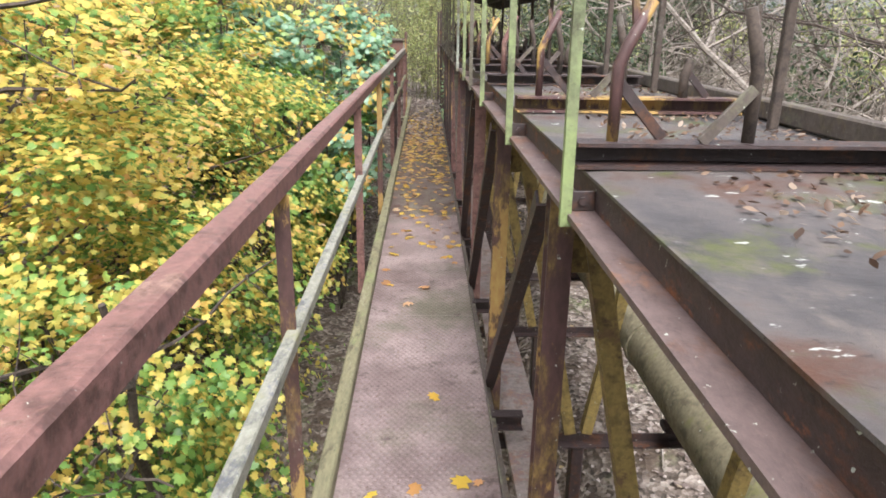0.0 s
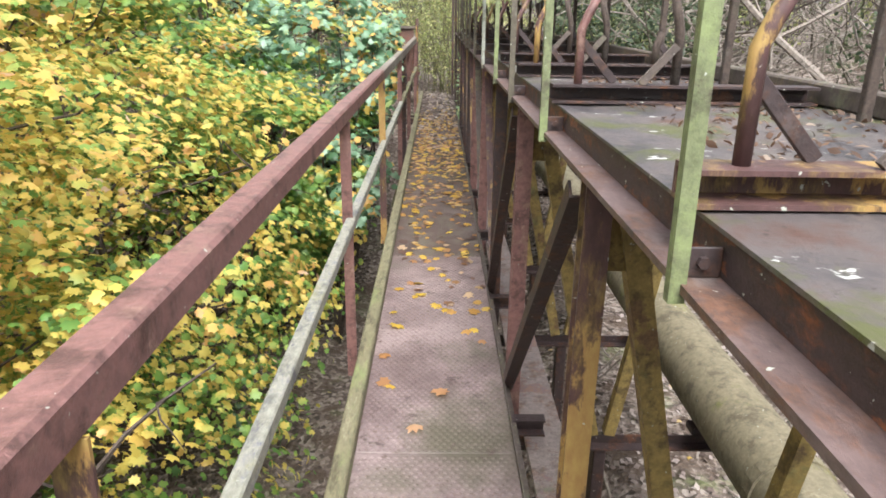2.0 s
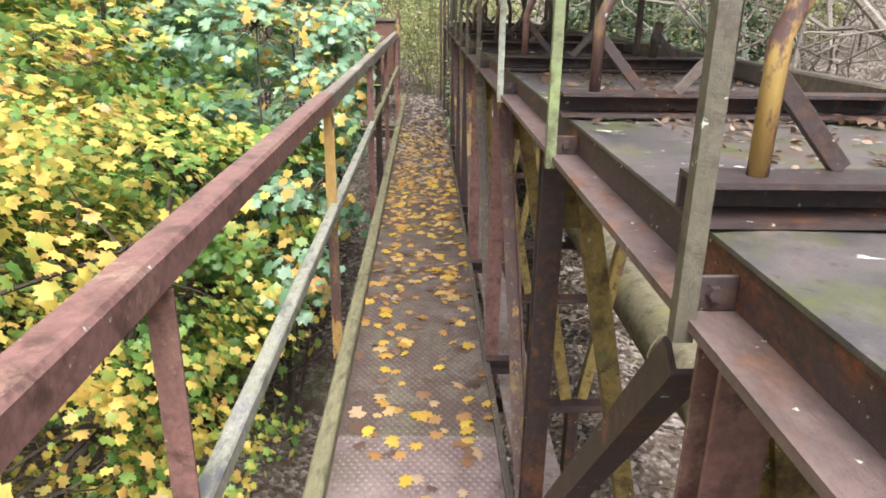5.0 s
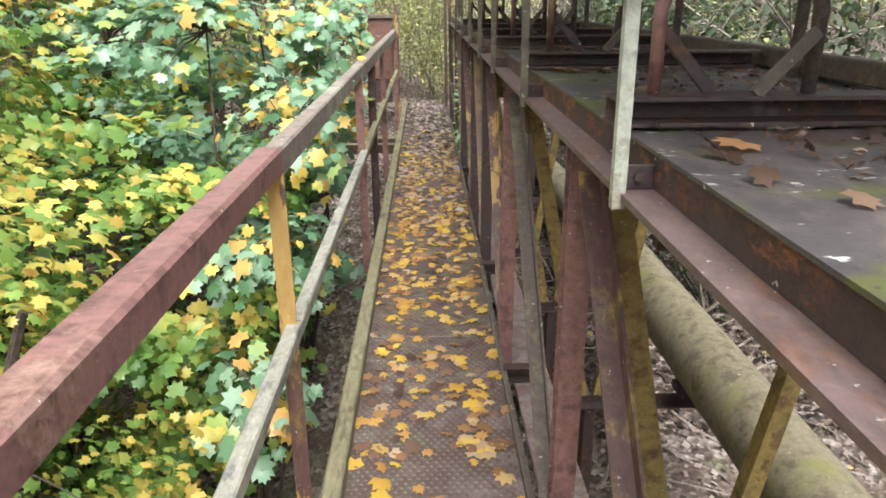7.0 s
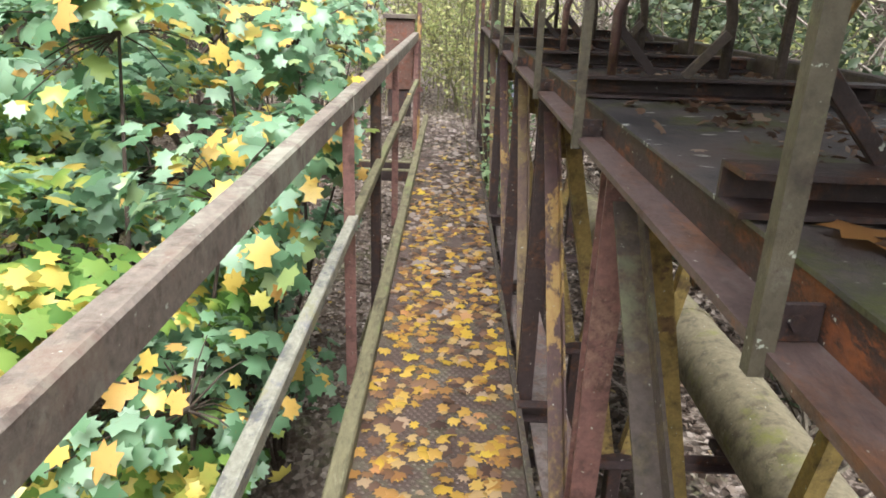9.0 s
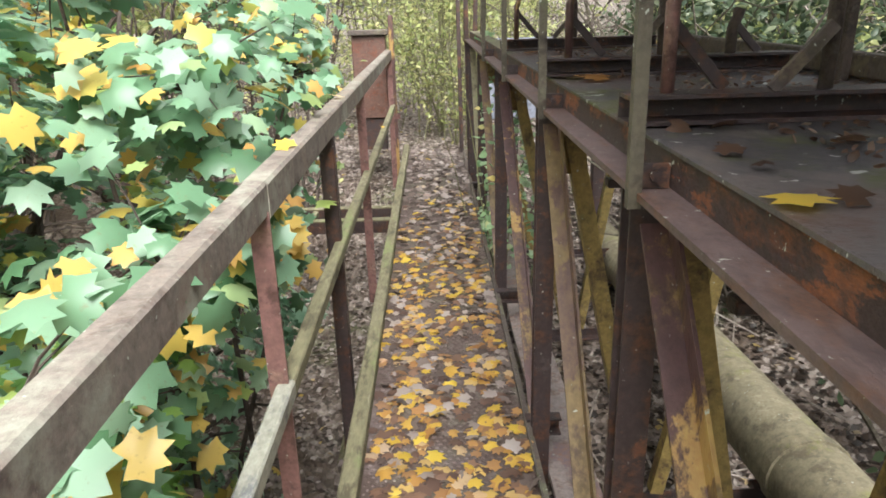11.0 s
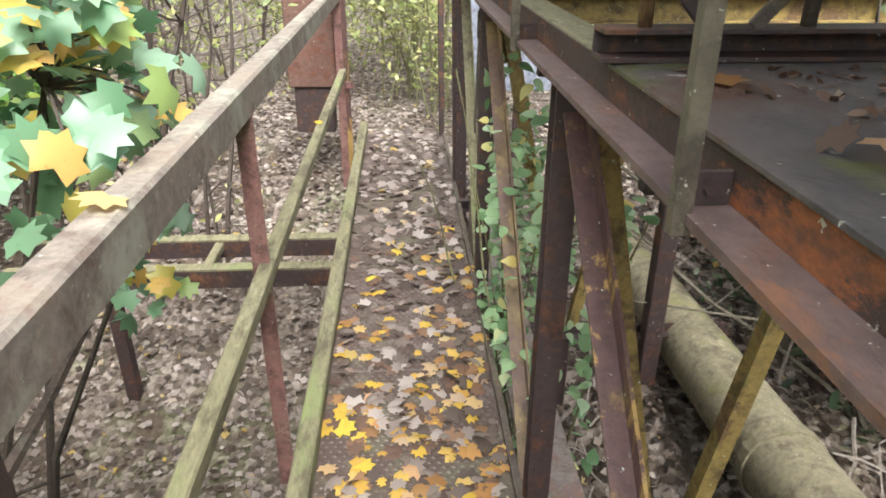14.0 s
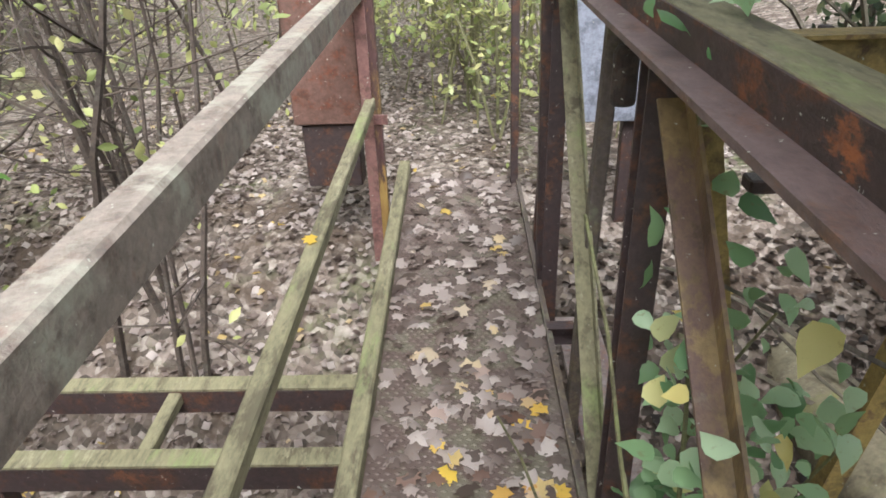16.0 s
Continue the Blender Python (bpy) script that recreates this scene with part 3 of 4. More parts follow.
for y in POST_Y[1:-1]:
    sx, _, sz = pipe_at(y)
    part("saddle", boxed((sx - 0.12, y + 0.08, sz - 0.185), (sx + 0.12, y + 0.17, sz - 0.15), 0.004), DARKRED, pipe)

# ---- side landing frame and switch box by the railing ----
landing = holder("landing_frame", "mossy open steel frame beside the walkway", "frame")
for y in (12.93, 13.3):
    part("beam", bar(rect(0.012, 0.1), (-2.1, y - 0.03, -0.245), (-0.36, y - 0.03, -0.245)), DARKRED, landing, "dark rusted beam web")
    part("beam_flange", bar(rect(0.075, 0.012), (-2.1, y, -0.188), (-0.36, y, -0.188)), MOSSY, landing, "mossy beam flange")
part("spacer", bar(rect(0.05, 0.05), (-1.08, 12.95, -0.221), (-1.08, 13.26, -0.221)), MOSSY, landing)
part("leg", boxed((-1.62, 12.9, -1.5), (-1.55, 12.97, -0.22)), DARKRED, landing)
part("brace", bar(angle_iron(0.05, 0.05), (-0.42, 11.6, -0.35), (-0.9, 11.0, -1.9)), MOSSY, landing)
post_under = holder("support_post", "dark timber post below the handrail", "post")
part("timber", boxed((-0.48, 10.16, -2.2), (-0.42, 10.22, 1.008), 0.006), DARKRED, post_under)

cabinet = holder("switch_box", "brown painted steel box at the railing end", "cabinet")
part("door_panel", boxed((-0.80, 14.44, 0.42), (-0.47, 14.60, 1.22), 0.008), PANEL, cabinet)
part("lower_box", boxed((-0.77, 14.46, 0.10), (-0.50, 14.6, 0.416), 0.006), DARKRED, cabinet)
part("hood", boxed((-0.83, 14.40, 1.222), (-0.44, 14.63, 1.27), 0.006), PALEPOST, cabinet)
part("back_post", boxed((-0.44, 14.5, -0.3), (-0.39, 14.55, 1.4), 0.004), MIXPOST, cabinet)
part("bracket", boxed((-0.468, 14.49, 0.4), (-0.36, 14.498, 0.45), 0.003), RED, cabinet)

# end posts on the platform side
for x, y, lean, m in ((0.34, 13.1, 0.06, PALEPOST), (0.31, 13.75, -0.03, DARKRED), (0.33, 14.2, 0.08, DARKRED), (0.27, 14.7, -0.02, DARKRED)):
    t = holder("end_post", "rusted upright at the walkway end", "post", "end posts")
    part("upright", bar(rect(0.05, 0.04), (x, y, -0.35), (x + lean, y, 1.8), (1, 0, 0)), m, t)
sheet = holder("sheet_panel", "pale bluish sheet panel leaning at the platform end", "panel")
part("prop", boxed((0.8, 14.64, -0.4), (0.86, 14.7, 1.1), 0.004), DARKRED, sheet)
part("sheet", boxed((0.45, 14.6, 0.35), (1.2, 14.63, 1.15), 0.004), BLUEPANEL, sheet)
lamp = holder("bulkhead_lamp", "small dark metal cylinder hanging from the beam end", "fixture")
bm = bmesh.new()
tube(bm, [(0.345, 12.8, 0.985), (0.345, 12.8, 0.993), (0.345, 12.8, 1.1), (0.345, 12.8, 1.115)], [0.024, 0.028, 0.028, 0.018], 14)
part("housing", bm, ROOFM, lamp)
part("strap", boxed((0.338, 12.79, 1.11), (0.352, 12.81, 1.185), 0.002), BLUEBAR, lamp)
gate = holder("end_barrier", "yellow painted steel barrier across the platform end", "frame")
part("top_bar", bar(channel_iron(0.06, 0.1), (0.45, 12.5, 1.14), (2.2, 12.5, 1.14)), YELLOW, gate)
for x in (1.15, 2.1):
    part("frame_post", boxed((x, 12.46, -0.9), (x + 0.09, 12.54, 1.088), 0.006), DARKRED, gate)


# ---- vegetation ----
def branch_path(rng, p, d, length, steps=6, wander=0.25, droop=0.0):
    pts = [np.array(p, float)]
    d = np.array(d, float)
    d /= np.linalg.norm(d)
    for _ in range(steps):
        d = d + rng.normal(size=3) * wander + np.array((0, 0, droop))
        d /= np.linalg.norm(d)
        pts.append(pts[-1] + d * length / steps)
    return pts


def wood_tubes(bm, rng, base, height, r, limbs, spread, wander=0.16, sides=6, twigs=0, top_dir=(0, 0, 1)):
    """A tapered stem with limbs and twigs; returns the limb paths."""
    stem = branch_path(rng, base, top_dir, height, 8, wander)
    tube(bm, stem, list(np.linspace(r, r * 0.3, len(stem))), sides)
    out = [stem]
    for _ in range(limbs):
        i = rng.integers(1, len(stem) - 1)
        d = np.array((rng.normal(), rng.normal(), rng.uniform(0.1, 0.8)))
        path = branch_path(rng, stem[i], d, spread * rng.uniform(0.5, 1.1), 6, wander * 1.5)
        r0 = r * (0.55 - 0.035 * i)
        tube(bm, path, list(np.linspace(r0, r0 * 0.25, len(path))), max(4, sides - 2))
        out.append(path)
        for _ in range(twigs):
            j = rng.integers(1, len(path) - 1)
            tw = branch_path(rng, path[j], rng.normal(size=3) + np.array((0, 0, 0.2)), spread * rng.uniform(0.25, 0.5), 4, wander * 2)
            tube(bm, tw, list(np.linspace(r0 * 0.4, r0 * 0.12, len(tw))), 3)
            out.append(tw)
    return out


def maple_bush(seed, x, y, top, radius, n, mat, label, size=0.11, kind="maple", flat=0.75, xmax=-0.6, zmin=-9.0):
    """Tapered stems and a crown of leaf sprays around the ends of many boughs."""
    rng = np.random.default_rng(seed)
    z0 = ground_z(x, y) - 0.05
    bush = holder("maple_tree", label, "tree", "maples beside the walkway")
    bm = bmesh.new()
    paths = []
    for _ in range(3):
        b = (x + rng.normal() * 0.15, y + rng.normal() * 0.15, z0)
        paths += wood_tubes(bm, rng, b, (top - z0) * rng.uniform(0.75, 0.95), 0.05, 9, radius, 0.14, 6, 2, (rng.normal() * 0.25, rng.normal() * 0.25, 1))
    part("trunk", bm, DARKTWIG, bush)
    mid = np.array((x, y, (top + z0) / 2 + 0.2))
    half = np.array((radius, radius, (top - z0) / 2))
    ns = max(9, n // 85)
    dirs = rng.normal(size=(ns, 3))
    dirs /= np.linalg.norm(dirs, axis=1, keepdims=True)
    lump = 1 + 0.22 * np.sin(dirs[:, 0] * 5 + seed) * np.cos(dirs[:, 2] * 6 + seed * 2) + 0.12 * rng.normal(size=ns)
    shell = rng.uniform(0.3, 1.05, ns) ** 0.6
    sc = mid + dirs * half * (lump * shell)[:, None]
    which = rng.integers(0, ns, n)
    off = rng.normal(size=(n, 3)) * np.array((0.17, 0.17, 0.06)) * (radius / 2.2 + 0.3)
    c = sc[which] + off
    nor = dirs[which] * 0.7 + np.array((0, 0, flat)) + rng.normal(size=(n, 3)) * 0.42
    keep = (c[:, 0] < xmax - 0.1 * rng.random(n)) & (c[:, 2] > max(zmin, z0 + 0.2))
    c, nor = c[keep], nor[keep]
    sizes = size * rng.uniform(0.55, 1.3, len(c))
    crown = new("crown", scatter("crown", kind, c, sizes, nor, mat, rng))
    crown.parent = bush
    return bush


YL = "maple tree with yellow and green autumn leaves"
ML = "maple tree with leaves turning from green to yellow"
GL = "maple sapling with broad bluish-green leaves"
bushes = [
    (1, -2.3, 1.2, 0.9, 1.45, 5200, LEAF_MIXED, YL, 0.1), (2, -2.0, 3.6, 1.3, 1.3, 6000, LEAF_YELLOW, YL, 0.11),
    (3, -3.6, 4.6, 3.2, 2.1, 8000, LEAF_YELLOW, YL, 0.12), (4, -2.2, 6.2, 1.5, 1.35, 6000, LEAF_YELLOW, YL, 0.11),
    (5, -5.2, 7.6, 4.8, 2.6, 8000, LEAF_YELLOW, YL, 0.14), (6, -3.2, 8.6, 3.0, 1.7, 6500, LEAF_MIXED, ML, 0.12),
    (7, -1.75, 8.3, 1.15, 1.05, 3800, LEAF_MIXED, ML, 0.12), (8, -1.8, 9.9, 1.45, 1.15, 3600, LEAF_GREEN, GL, 0.14),
    (9, -2.5, 10.6, 2.3, 1.1, 2600, LEAF_GREEN, GL, 0.14), (10, -3.7, 12.6, 3.2, 1.3, 1700, LEAF_YELLOW, YL, 0.13),
    (11, -6.0, 12.0, 6.0, 2.9, 6500, LEAF_YELLOW, YL, 0.16), (12, -4.0, 0.2, 1.5, 1.8, 4500, LEAF_YELLOW, YL, 0.12),
    (13, -6.5, 3.5, 4.5, 2.6, 6500, LEAF_YELLOW, YL, 0.15), (14, -5.0, 18.0, 6.5, 2.6, 4500, LEAF_FAR, ML, 0.14),
    (15, -9.5, 9.0, 8.0, 3.6, 5000, LEAF_YELLOW, YL, 0.2), (16, -8.5, 15.5, 8.0, 3.4, 5000, LEAF_MIXED, ML, 0.2),
]
for seed, x, y, top, rad, n, mat, label, size in bushes:
    maple_bush(seed, x, y, top, rad, int(n * (2.5 if y < 7.5 else 1.5)), mat, label, size * (0.5 if y < 7.5 else 0.7))


def maple_sapling(seed, root, clumps, mat, label, xmax):
    """A young maple: a thin stem from its root to each clump of leaves, which hangs in loose tiers."""
    rq = np.random.default_rng(seed)
    tree = holder("maple_tree", label, "tree", "maples beside the walkway")
    bm = bmesh.new()
    base = np.array((root[0], root[1], ground_z(*root) - 0.05))
    cs, ns, sz = [], [], []
    for centre, radii, n, size in clumps:
        centre = np.array(centre)
        bend = (base + centre) / 2 + rq.normal(size=3) * 0.12
        tube(bm, [base, bend, centre], [0.02, 0.013, 0.006], 6)
        for _ in range(max(3, n // 9)):
            d = rq.normal(size=3)
            d /= np.linalg.norm(d)
            tip = centre + d * np.array(radii) * rq.uniform(0.35, 1.0)
            if tip[0] > xmax:
                continue
            tube(bm, [centre, (centre + tip) / 2 + np.array((0, 0, 0.03)), tip], [0.005, 0.0035, 0.002], 4)
            for _ in range(9):
                p = tip + rq.normal(size=3) * np.array((0.08, 0.08, 0.04))
                if p[0] < xmax:
                    cs.append(p)
                    ns.append(d * 0.5 + np.array((0.1, -0.35, 0.8)) + rq.normal(size=3) * 0.35)
                    sz.append(size * rq.uniform(0.55, 1.25))
    part("trunk", bm, DARKTWIG, tree)
    crown = new("crown", scatter("crown", "maple", np.array(cs), np.array(sz), np.array(ns), mat, rq))
    crown.parent = tree


maple_sapling(17, (-1.1, 10.0), [((-0.8, 9.75, 1.22), (0.36, 0.45, 0.4), 240, 0.115), ((-0.62, 10.15, 0.62), (0.22, 0.3, 0.3), 80, 0.105), ((-1.0, 9.3, 0.35), (0.4, 0.4, 0.45), 170, 0.11),
                                 ((-1.25, 9.9, 1.6), (0.5, 0.6, 0.35), 190, 0.115), ((-0.78, 9.25, 0.8), (0.32, 0.4, 0.4), 200, 0.11)], LEAF_SAPLING, GL, -0.43)
maple_sapling(18, (-1.5, 11.6), [((-0.74, 11.1, 1.15), (0.3, 0.4, 0.38), 260, 0.1), ((-1.02, 11.6, 1.5), (0.45, 0.45, 0.4), 260, 0.1), ((-0.72, 11.3, 0.7), (0.2, 0.25, 0.22), 50, 0.095)], LEAF_SAPLING, ML, -0.5)
maple_sapling(21, (-1.1, 8.2), [((-0.85, 8.1, 0.15), (0.35, 0.6, 0.4), 200, 0.105), ((-0.75, 7.2, -0.1), (0.3, 0.5, 0.35), 130, 0.1), ((-0.7, 9.0, -0.2), (0.25, 0.5, 0.3), 90, 0.105),
                                ((-0.8, 8.5, 0.75), (0.33, 0.45, 0.4), 200, 0.105), ((-1.3, 8.9, 1.3), (0.5, 0.6, 0.4), 260, 0.11)], LEAF_SAPLING, GL, -0.46)
maple_bush(19, -2.6, 13.4, 2.2, 0.8, 900, LEAF_MIXED, ML, 0.1, "maple", 0.75, -0.6, 0.4)


def sapling(seed, x, y, h, leaves, mat, wood, label, r=0.02, size=0.05, limbs=6):
    rng = np.random.default_rng(seed)
    z0 = ground_z(x, y) - 0.03
    t = holder("sapling", label, "sapling", "saplings in the wood")
    bm = bmesh.new()
    paths = wood_tubes(bm, rng, (x, y, z0), h, r, limbs, h * 0.3, 0.07, 5, 2, (rng.normal() * 0.12, rng.normal() * 0.12, 1))
    part("trunk", bm, wood, t)
    if leaves:
        pts = np.array([p for path in paths[1:] for p in path[1:]])
        idx = rng.integers(0, len(pts), leaves)
        c = pts[idx] + rng.normal(size=(leaves, 3)) * 0.1
        cr = new("crown", scatter("crown", "oval", c, size * rng.uniform(0.6, 1.3, leaves), rng.normal(size=(leaves, 3)) + np.array((0, -0.3, 0.8)), mat, rng))
        cr.parent = t


rng = np.random.default_rng(77)
SL = "slim sapling with sparse pale yellow-green leaves"
for i in range(110):
    y = 15.7 + 13 * rng.random() ** 1.6
    x = 0.1 + rng.normal(0, 1.0) * (0.6 + 0.13 * (y - 15))
    sapling(100 + i, x, y, rng.uniform(3, 5.5), 300, LEAF_FAR, STEMGREEN, SL, rng.uniform(0.007, 0.016), 0.06, 10)
for i in range(26):
    x, y = rng.uniform(-4.5, -1.0), rng.uniform(13.6, 18)
    if x > -1.3 and y < 15.5:
        continue
    sapling(300 + i, x, y, rng.uniform(2.5, 4.5), 60, LEAF_FAR, DARKTWIG, "bare dark-stemmed shrub with few leaves", rng.uniform(0.012, 0.022), 0.06, 8)


for i in range(5):
    for k in range(3):
        x, y = -1.25 - 0.3 * i + rng.normal() * 0.05, 13.75 + 0.5 * (i % 3) + rng.normal() * 0.06
        sapling(360 + i * 3 + k, x, y, rng.uniform(1.8, 3.0), 14, LEAF_FAR, DARKTWIG, "dark-stemmed bare shrub beside the walkway", rng.uniform(0.012, 0.02), 0.06, 7)
for i in range(44):
    x, y = rng.uniform(-9, -0.9), rng.uniform(15.6, 24)
    sapling(400 + i, x, y, rng.uniform(2.5, 5.5), 170, LEAF_FAR, [DARKTWIG, TWIG, STEMGREEN][i % 3], "thin woodland shrub with sparse pale leaves", rng.uniform(0.01, 0.02), 0.07, 10)


def bare_tree(seed, x, y, h, r, wood, label):
    rg = np.random.default_rng(seed)
    z0 = ground_z(x, y) - 0.05
    t = holder("bare_tree", label, "tree", "bare trees beyond the platform")
    bm = bmesh.new()
    wood_tubes(bm, rg, (x, y, z0), h, r, 14, h * 0.45, 0.2, 6, 5, (rg.normal() * 0.3, rg.normal() * 0.3, 1))
    part("trunk", bm, wood, t)


for i in range(70):
    y = rng.uniform(1.5, 28)
    x = rng.uniform(2.4, 8.5) + 0.04 * y
    bare_tree(500 + i, x, y, rng.uniform(2.8, 6), rng.uniform(0.015, 0.06), [TWIG, BARK, TWIG, DARKTWIG, TWIG][i % 5], "bare tangled tree with grey mossy branches")


def ivy_bush(seed, x, y, rad, h, n, mat, label, size=0.06, zc=None):
    rg = np.random.default_rng(seed)
    t = holder("shrub", label, "shrub", "undergrowth shrubs")
    z0 = ground_z(x, y)
    bm = bmesh.new()
    for _ in range(7):
        p = branch_path(rg, (x + rg.normal() * rad * 0.2, y + rg.normal() * rad * 0.2, z0 - 0.03), (rg.normal() * 0.5, rg.normal() * 0.5, 1), h, 6, 0.2)
        tube(bm, p, list(np.linspace(0.018, 0.005, len(p))), 4)
    part("trunk", bm, BARK, t)
    d = rg.normal(size=(n, 3))
    d /= np.linalg.norm(d, axis=1, keepdims=True)
    k = rg.uniform(0.3, 1, n) ** 0.5 * (1 + 0.3 * np.sin(d[:, 0] * 7 + seed) * np.cos(d[:, 1] * 6))
    c = np.array((x, y, z0 + h * 0.55)) + d * k[:, None] * np.array((rad, rad, h * 0.5))
    cr = new("crown", scatter("crown", "oval", c, size * rg.uniform(0.6, 1.3, n), d + rg.normal(size=(n, 3)) * 0.6 + np.array((0, 0, 0.5)), mat, rg))
    cr.parent = t


for i in range(22):
    y = rng.uniform(1, 26)
    x = rng.uniform(4.2, 10)
    ivy_bush(700 + i, x, y, rng.uniform(0.6, 1.3), rng.uniform(1.0, 2.6), 900, [LEAF_IVY, LEAF_FAR][i % 3 == 0], "dull green undergrowth shrub among bare trees", 0.09)
for i in range(18):
    y = rng.uniform(8.8, 17)
    x = rng.uniform(1.9, 3.6)
    ivy_bush(800 + i, x, y, rng.uniform(0.45, 0.8), rng.uniform(1.6, 3.2), 1300, [LEAF_IVY, LEAF_IVY, LEAF_FAR][i % 3], "dark green evergreen shrub beside the platform", 0.085)
# woodland that closes the place on all sides
for i in range(70):
    a = rng.uniform(0, math.tau)
    d = rng.uniform(13, 30)
    x, y = d * math.cos(a), 8 + d * 1.15 * math.sin(a)
    ivy_bush(900 + i, x, y, rng.uniform(2.0, 3.6), rng.uniform(4, 9), 1700, [LEAF_FAR, LEAF_MIXED, LEAF_IVY][i % 3] if x < 4 else [LEAF_IVY, LEAF_FAR][i % 2], "distant leafy tree of the surrounding wood", 0.3)

# bramble between truss and walkway
rg = np.random.default_rng(41)
bramble = holder("bramble", "green leafy bramble climbing through the truss", "shrub")
cs = []
for k in range(9):
    z0 = ground_z(0.5, 12.0)
    p = branch_path(rg, (0.43 + rg.normal() * 0.07, 12.0 + rg.normal() * 0.28, z0), (rg.normal() * 0.05, rg.normal() * 0.1, 1), 1.3 + rg.random() * 1.0, 10, 0.07)
    bm = bmesh.new()
    tube(bm, p, list(np.linspace(0.007, 0.003, len(p))), 4)
    part("stem", bm, STEMGREEN, bramble)
    cs += p[3:] + p[5:]
cs = np.array(cs)
cs = cs[cs[:, 0] > 0.3]
idx = rg.integers(0, len(cs), 480)
cc = cs[idx] + rg.normal(size=(480, 3)) * 0.07
cc[:, 0] = np.clip(cc[:, 0], 0.27, 0.62)
spots = [((0.44, 12.05, 0.6), (0.09, 0.14, 0.13), 110), ((0.34, 11.8, 0.1), (0.035, 0.25, 0.07), 60), ((0.47, 12.15, 0.25), (0.08, 0.15, 0.12), 90)]
cc = np.concatenate([cc] + [np.array(p) + rg.normal(size=(n, 3)) * np.array(q) for p, q, n in spots])
cc = cc[cc[:, 0] > 0.27]
LEAF_BRAMBLE = leaf_mat("fresh_bramble_leaves", [(0.0, (0.1, 0.2, 0.08)), (0.5, (0.29, 0.43, 0.22)), (0.9, (0.45, 0.58, 0.37)), (1.0, Y1)])
cr = new("crown", scatter("crown", "bramble", cc, 0.052 * rg.uniform(0.5, 1.4, len(cc)), rg.normal(size=(len(cc), 3)) * 0.4 + np.array((0, -0.35, 0.9)), LEAF_BRAMBLE, rg))
cr.parent = bramble

# ---- litter ----
rg = np.random.default_rng(9)


def litter(name, n, xr, yr, mat, size, label, kind="simple", zfun=ground_z, lift=0.02):
    x, y = rg.uniform(*xr, n), rg.uniform(*yr, n)
    z = np.array([zfun(a, b) for a, b in zip(x, y)]) + lift
    me = scatter(name, kind, np.stack([x, y, z], 1), size * rg.uniform(0.6, 1.3, n), rg.normal(size=(n, 3)) * 0.35 + np.array((0, 0, 1)), mat, rg)
    return tagged(new(name, me), label, "leaf litter", kind="stuff")


litter("leaf_litter", 9500, (-3.2, -0.3), (10.5, 17.5), BROWN, 0.055, "brown fallen leaves covering the ground")
litter("leaf_litter", 8500, (-1.8, 2.5), (14.6, 21), BROWN, 0.055, "brown fallen leaves covering the path")
litter("leaf_litter", 4500, (0.3, 3.2), (0.5, 8.2), BROWN, 0.055, "brown fallen leaves below the platform")
# darker litter colours for the ground from y 8.2 on
DARK_LITTER = leaf_mat("darker_brown_litter", [(0.0, (0.025, 0.018, 0.014)), (0.5, (0.065, 0.045, 0.035)), (0.85, (0.13, 0.095, 0.075)), (0.97, (0.3, 0.24, 0.2)), (1.0, (0.5, 0.36, 0.07))])
litter("leaf_litter", 9000, (0.32, 3.4), (8.2, 14.5), DARK_LITTER, 0.062, "dark brown fallen leaves below the platform")
DEBRIS = leaf_mat("dark_leaf_debris", [(0.0, (0.06, 0.036, 0.026)), (0.45, (0.13, 0.075, 0.05)), (0.8, (0.24, 0.15, 0.1)), (1.0, (0.42, 0.33, 0.26))])
litter("platform_litter", 4200, (0.5, 1.04), (0.2, 10.7), DEBRIS, 0.022, "brown debris and leaf crumbs on the platform", "oval", lambda a, b: PLAT_Z + 0.016, 0.004)
litter("platform_litter", 320, (0.36, 1.04), (4.6, 10.7), DEBRIS, 0.04, "dark dead leaves on the platform", "maple", lambda a, b: PLAT_Z + 0.018, 0.004)
bm = bmesh.new()
for _ in range(420):
    x, y = rg.uniform(0.6, 3.6), rg.uniform(0.5, 13)
    p = branch_path(rg, (x, y, ground_z(x, y) + 0.03), (rg.normal(), rg.normal(), 0.1), rg.uniform(0.3, 0.8), 4, 0.25)
    r0 = rg.uniform(0.004, 0.01)
    tube(bm, p, [r0] * 5, 4)
tagged(part("fallen_twigs", bm, TWIG), "pale dead twigs lying below the platform", "twigs", kind="stuff")


def one_leaf(name, mat, seed):
    rq = np.random.default_rng(seed)
    return scatter(name, "maple", np.zeros((1, 3)), np.array([1.0]), np.array([[0.05, 0.05, 1.0]]), mat, rq)


leaf_meshes = [one_leaf("fallen_leaf", FALLEN, s) for s in range(5)]
brown_meshes = [one_leaf("fallen_leaf", BROWN_ONE, s + 20) for s in range(4)]


def lay_leaf(x, y, z, s, meshes):
    ob = new("fallen_leaf", meshes[rg.integers(0, len(meshes))])
    ob.matrix_world = pose(x, y, z + 0.06 * s, rg.normal() * 9, rg.normal() * 9, rg.uniform(0, 360)) @ Matrix.Diagonal((s, s * rg.uniform(0.75, 1.1), s, 1))
    ob.parent = walkway


def leaf_density(y):
    if y < 3.5:
        return 0.05
    if y < 5.2:
        return 0.12
    if y < 6.6:
        return 0.3
    if y < 8:
        return 0.6
    return 1.0 if y < 10.3 else max(0.2, 1.0 - 0.34 * (y - 10.3))


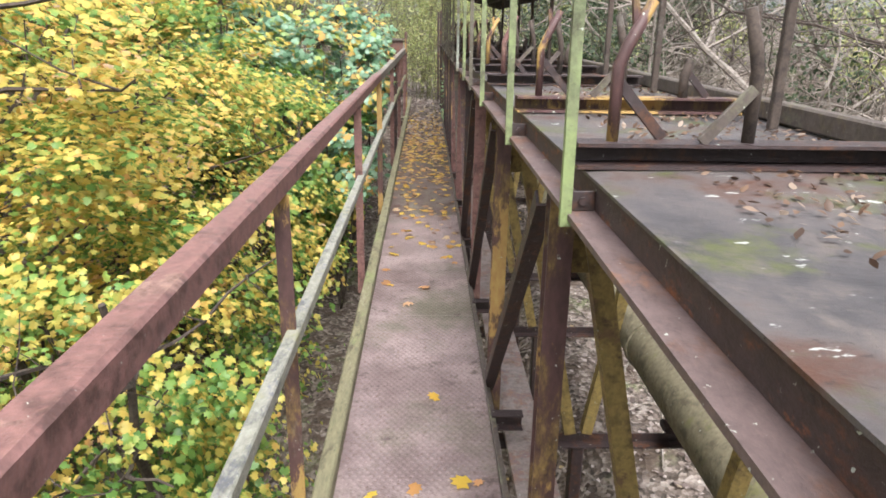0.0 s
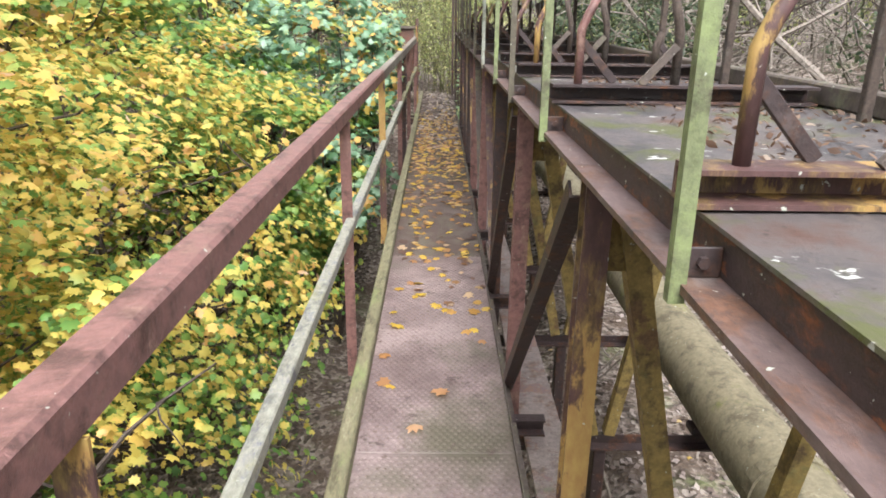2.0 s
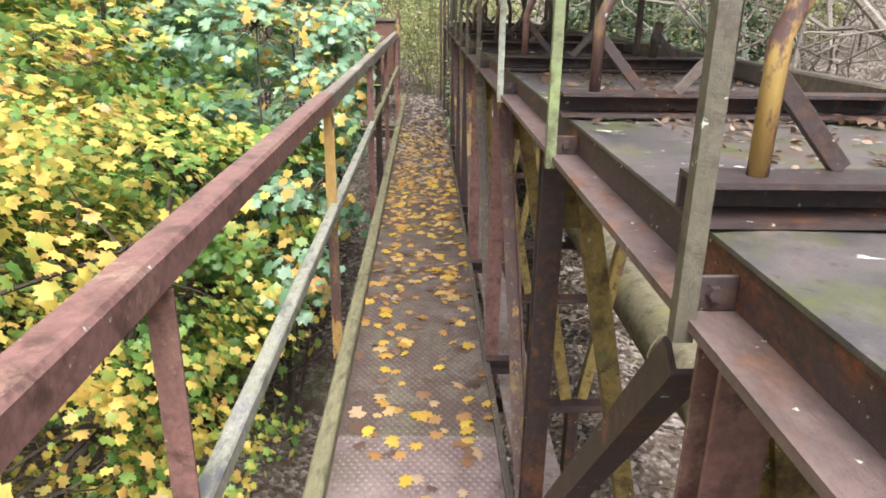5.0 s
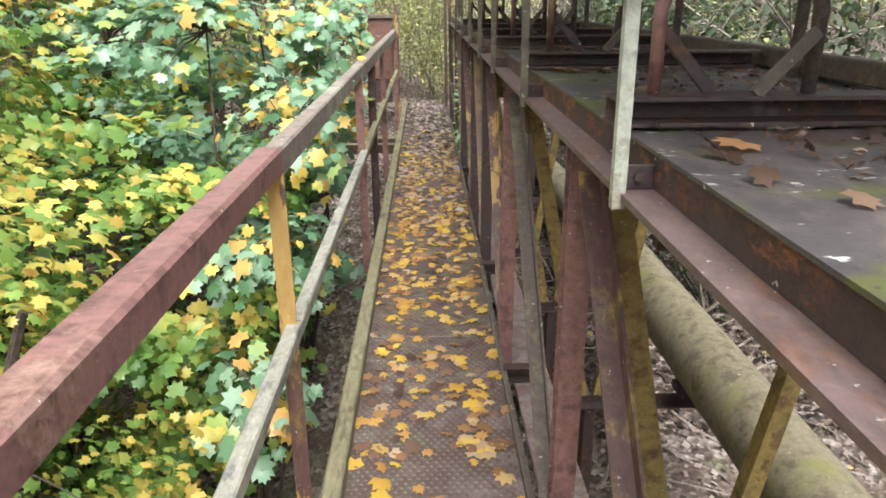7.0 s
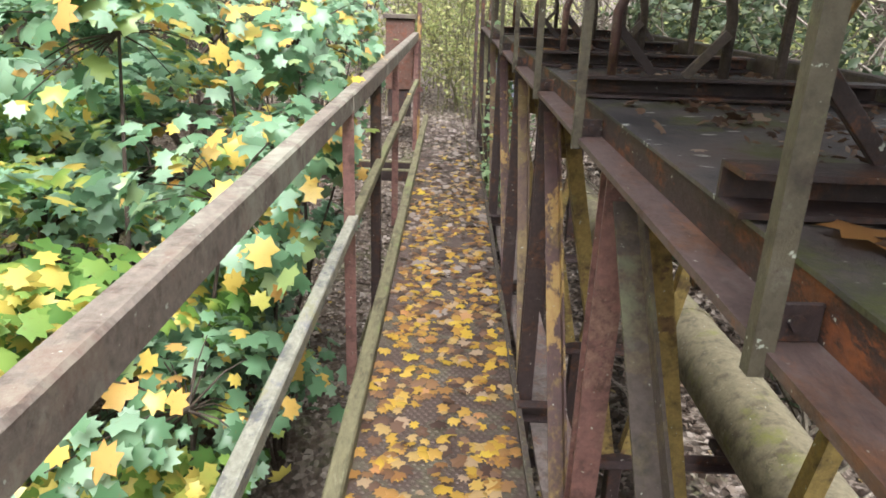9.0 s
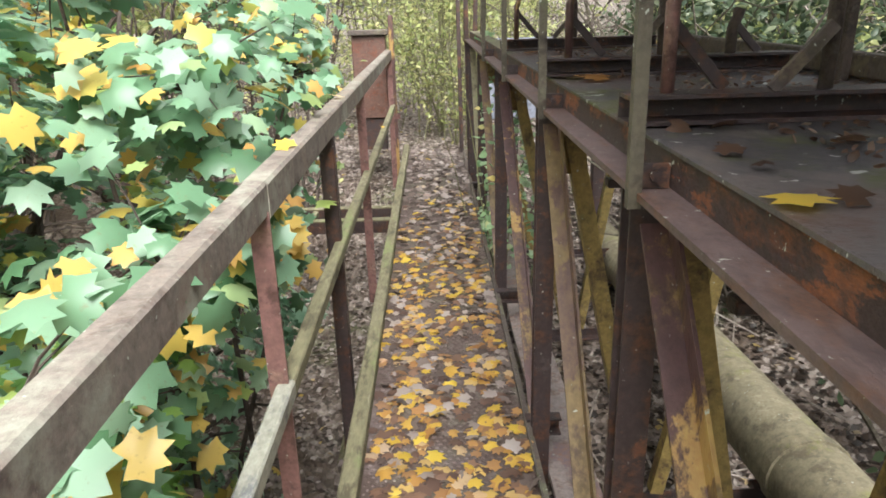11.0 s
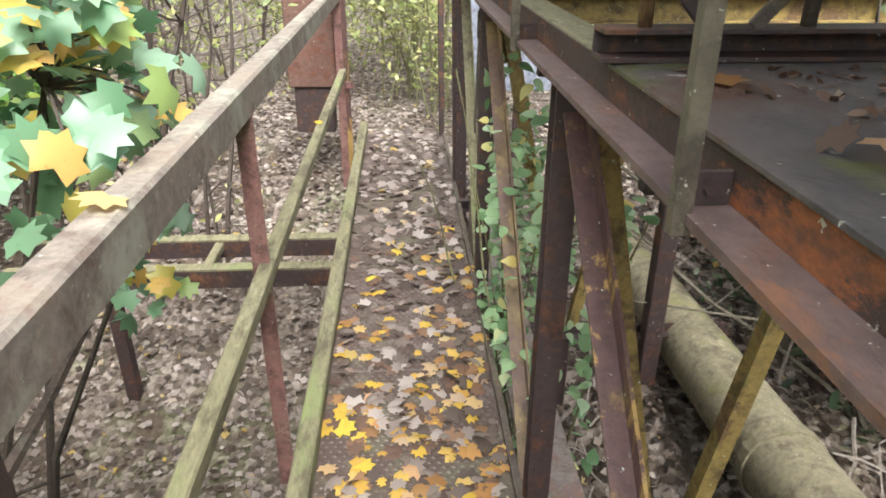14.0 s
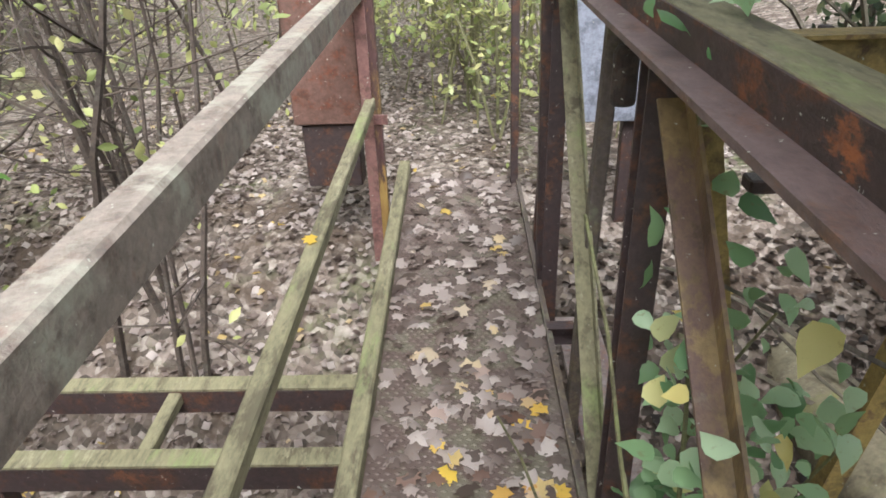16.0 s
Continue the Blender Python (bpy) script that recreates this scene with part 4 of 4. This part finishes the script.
count = 0
while count < 300:
    y = rg.uniform(1.2, 13.2)
    if rg.random() > leaf_density(y):
        continue
    side = abs(rg.normal()) * 0.11
    x = rg.choice((-0.19, -0.17, 0.0, 0.16, 0.19)) + rg.normal() * 0.065
    if -0.28 < x < 0.26:
        lay_leaf(x, y, 0.006, rg.uniform(0.045, 0.09), leaf_meshes if y < 11.7 or rg.random() < 0.4 else brown_meshes)
        count += 1
ys = np.array([v for v in rg.uniform(4.5, 13.0, 1900) if rg.random() < leaf_density(v)])
n = len(ys)
xs = np.clip(rg.choice((-0.19, 0.18, -0.15, 0.15, 0.0), n) + rg.normal(size=n) * 0.07, -0.28, 0.26)
me = scatter("deck_leaf_litter", "maple", np.stack([xs, ys, np.full(n, 0.009)], 1), rg.uniform(0.035, 0.08, n), rg.normal(size=(n, 3)) * 0.16 + np.array((0, 0, 1)), FALLEN_STUFF, rg)
litter_deck = tagged(new("deck_leaf_litter", me), "yellow and orange maple leaves on the walkway", "leaf litter", kind="stuff")
n = 900
ys = 9.0 + (DECK_END - 9.0) * rg.random(n) ** 0.6
me = scatter("deck_brown_litter", "maple", np.stack([rg.uniform(-0.28, 0.26, n), ys, np.full(n, 0.012)], 1), rg.uniform(0.035, 0.085, n), rg.normal(size=(n, 3)) * 0.3 + np.array((0, 0, 1)), BROWN, rg)
tagged(new("deck_brown_litter", me), "dry brown leaves on the walkway", "leaf litter", kind="stuff")
for x, y, s in ((0.42, 6.82, 0.11), (0.34, 8.15, 0.08), (0.385, 9.5, 0.08), (0.38, 9.95, 0.08), (0.5, 10.0, 0.08), (0.42, 10.6, 0.09), (0.44, 9.42, 0.1), (0.47, 10.3, 0.07), (0.6, 7.0, 0.08), (0.45, 5.68, 0.08), (0.55, 9.75, 0.07), (0.62, 9.0, 0.07)):
    ob = tagged(new("maple_leaf", leaf_meshes[0]), "single yellow maple leaf lying on the platform", "leaf", "leaves on the platform")
    ob.matrix_world = pose(x, y, PLAT_Z + 0.016 + 0.07 * s, 8, -6, rg.uniform(0, 360)) @ Matrix.Diagonal((s, s, s, 1))
for x, y, z, s, rx, rz in ((-0.45, 9.45, 1.085, 0.075, 24, 30), (-0.452, 10.62, 1.085, 0.085, 15, 140), (-0.43, 13.0, 0.56, 0.05, 10, 70)):
    ob = tagged(new("maple_leaf", leaf_meshes[2]), "single yellow maple leaf caught on the handrail", "leaf", "leaves on the railing")
    ob.matrix_world = pose(x, y, z + 0.1 * s, rx, -8, rz) @ Matrix.Diagonal((s, s, s, 1))
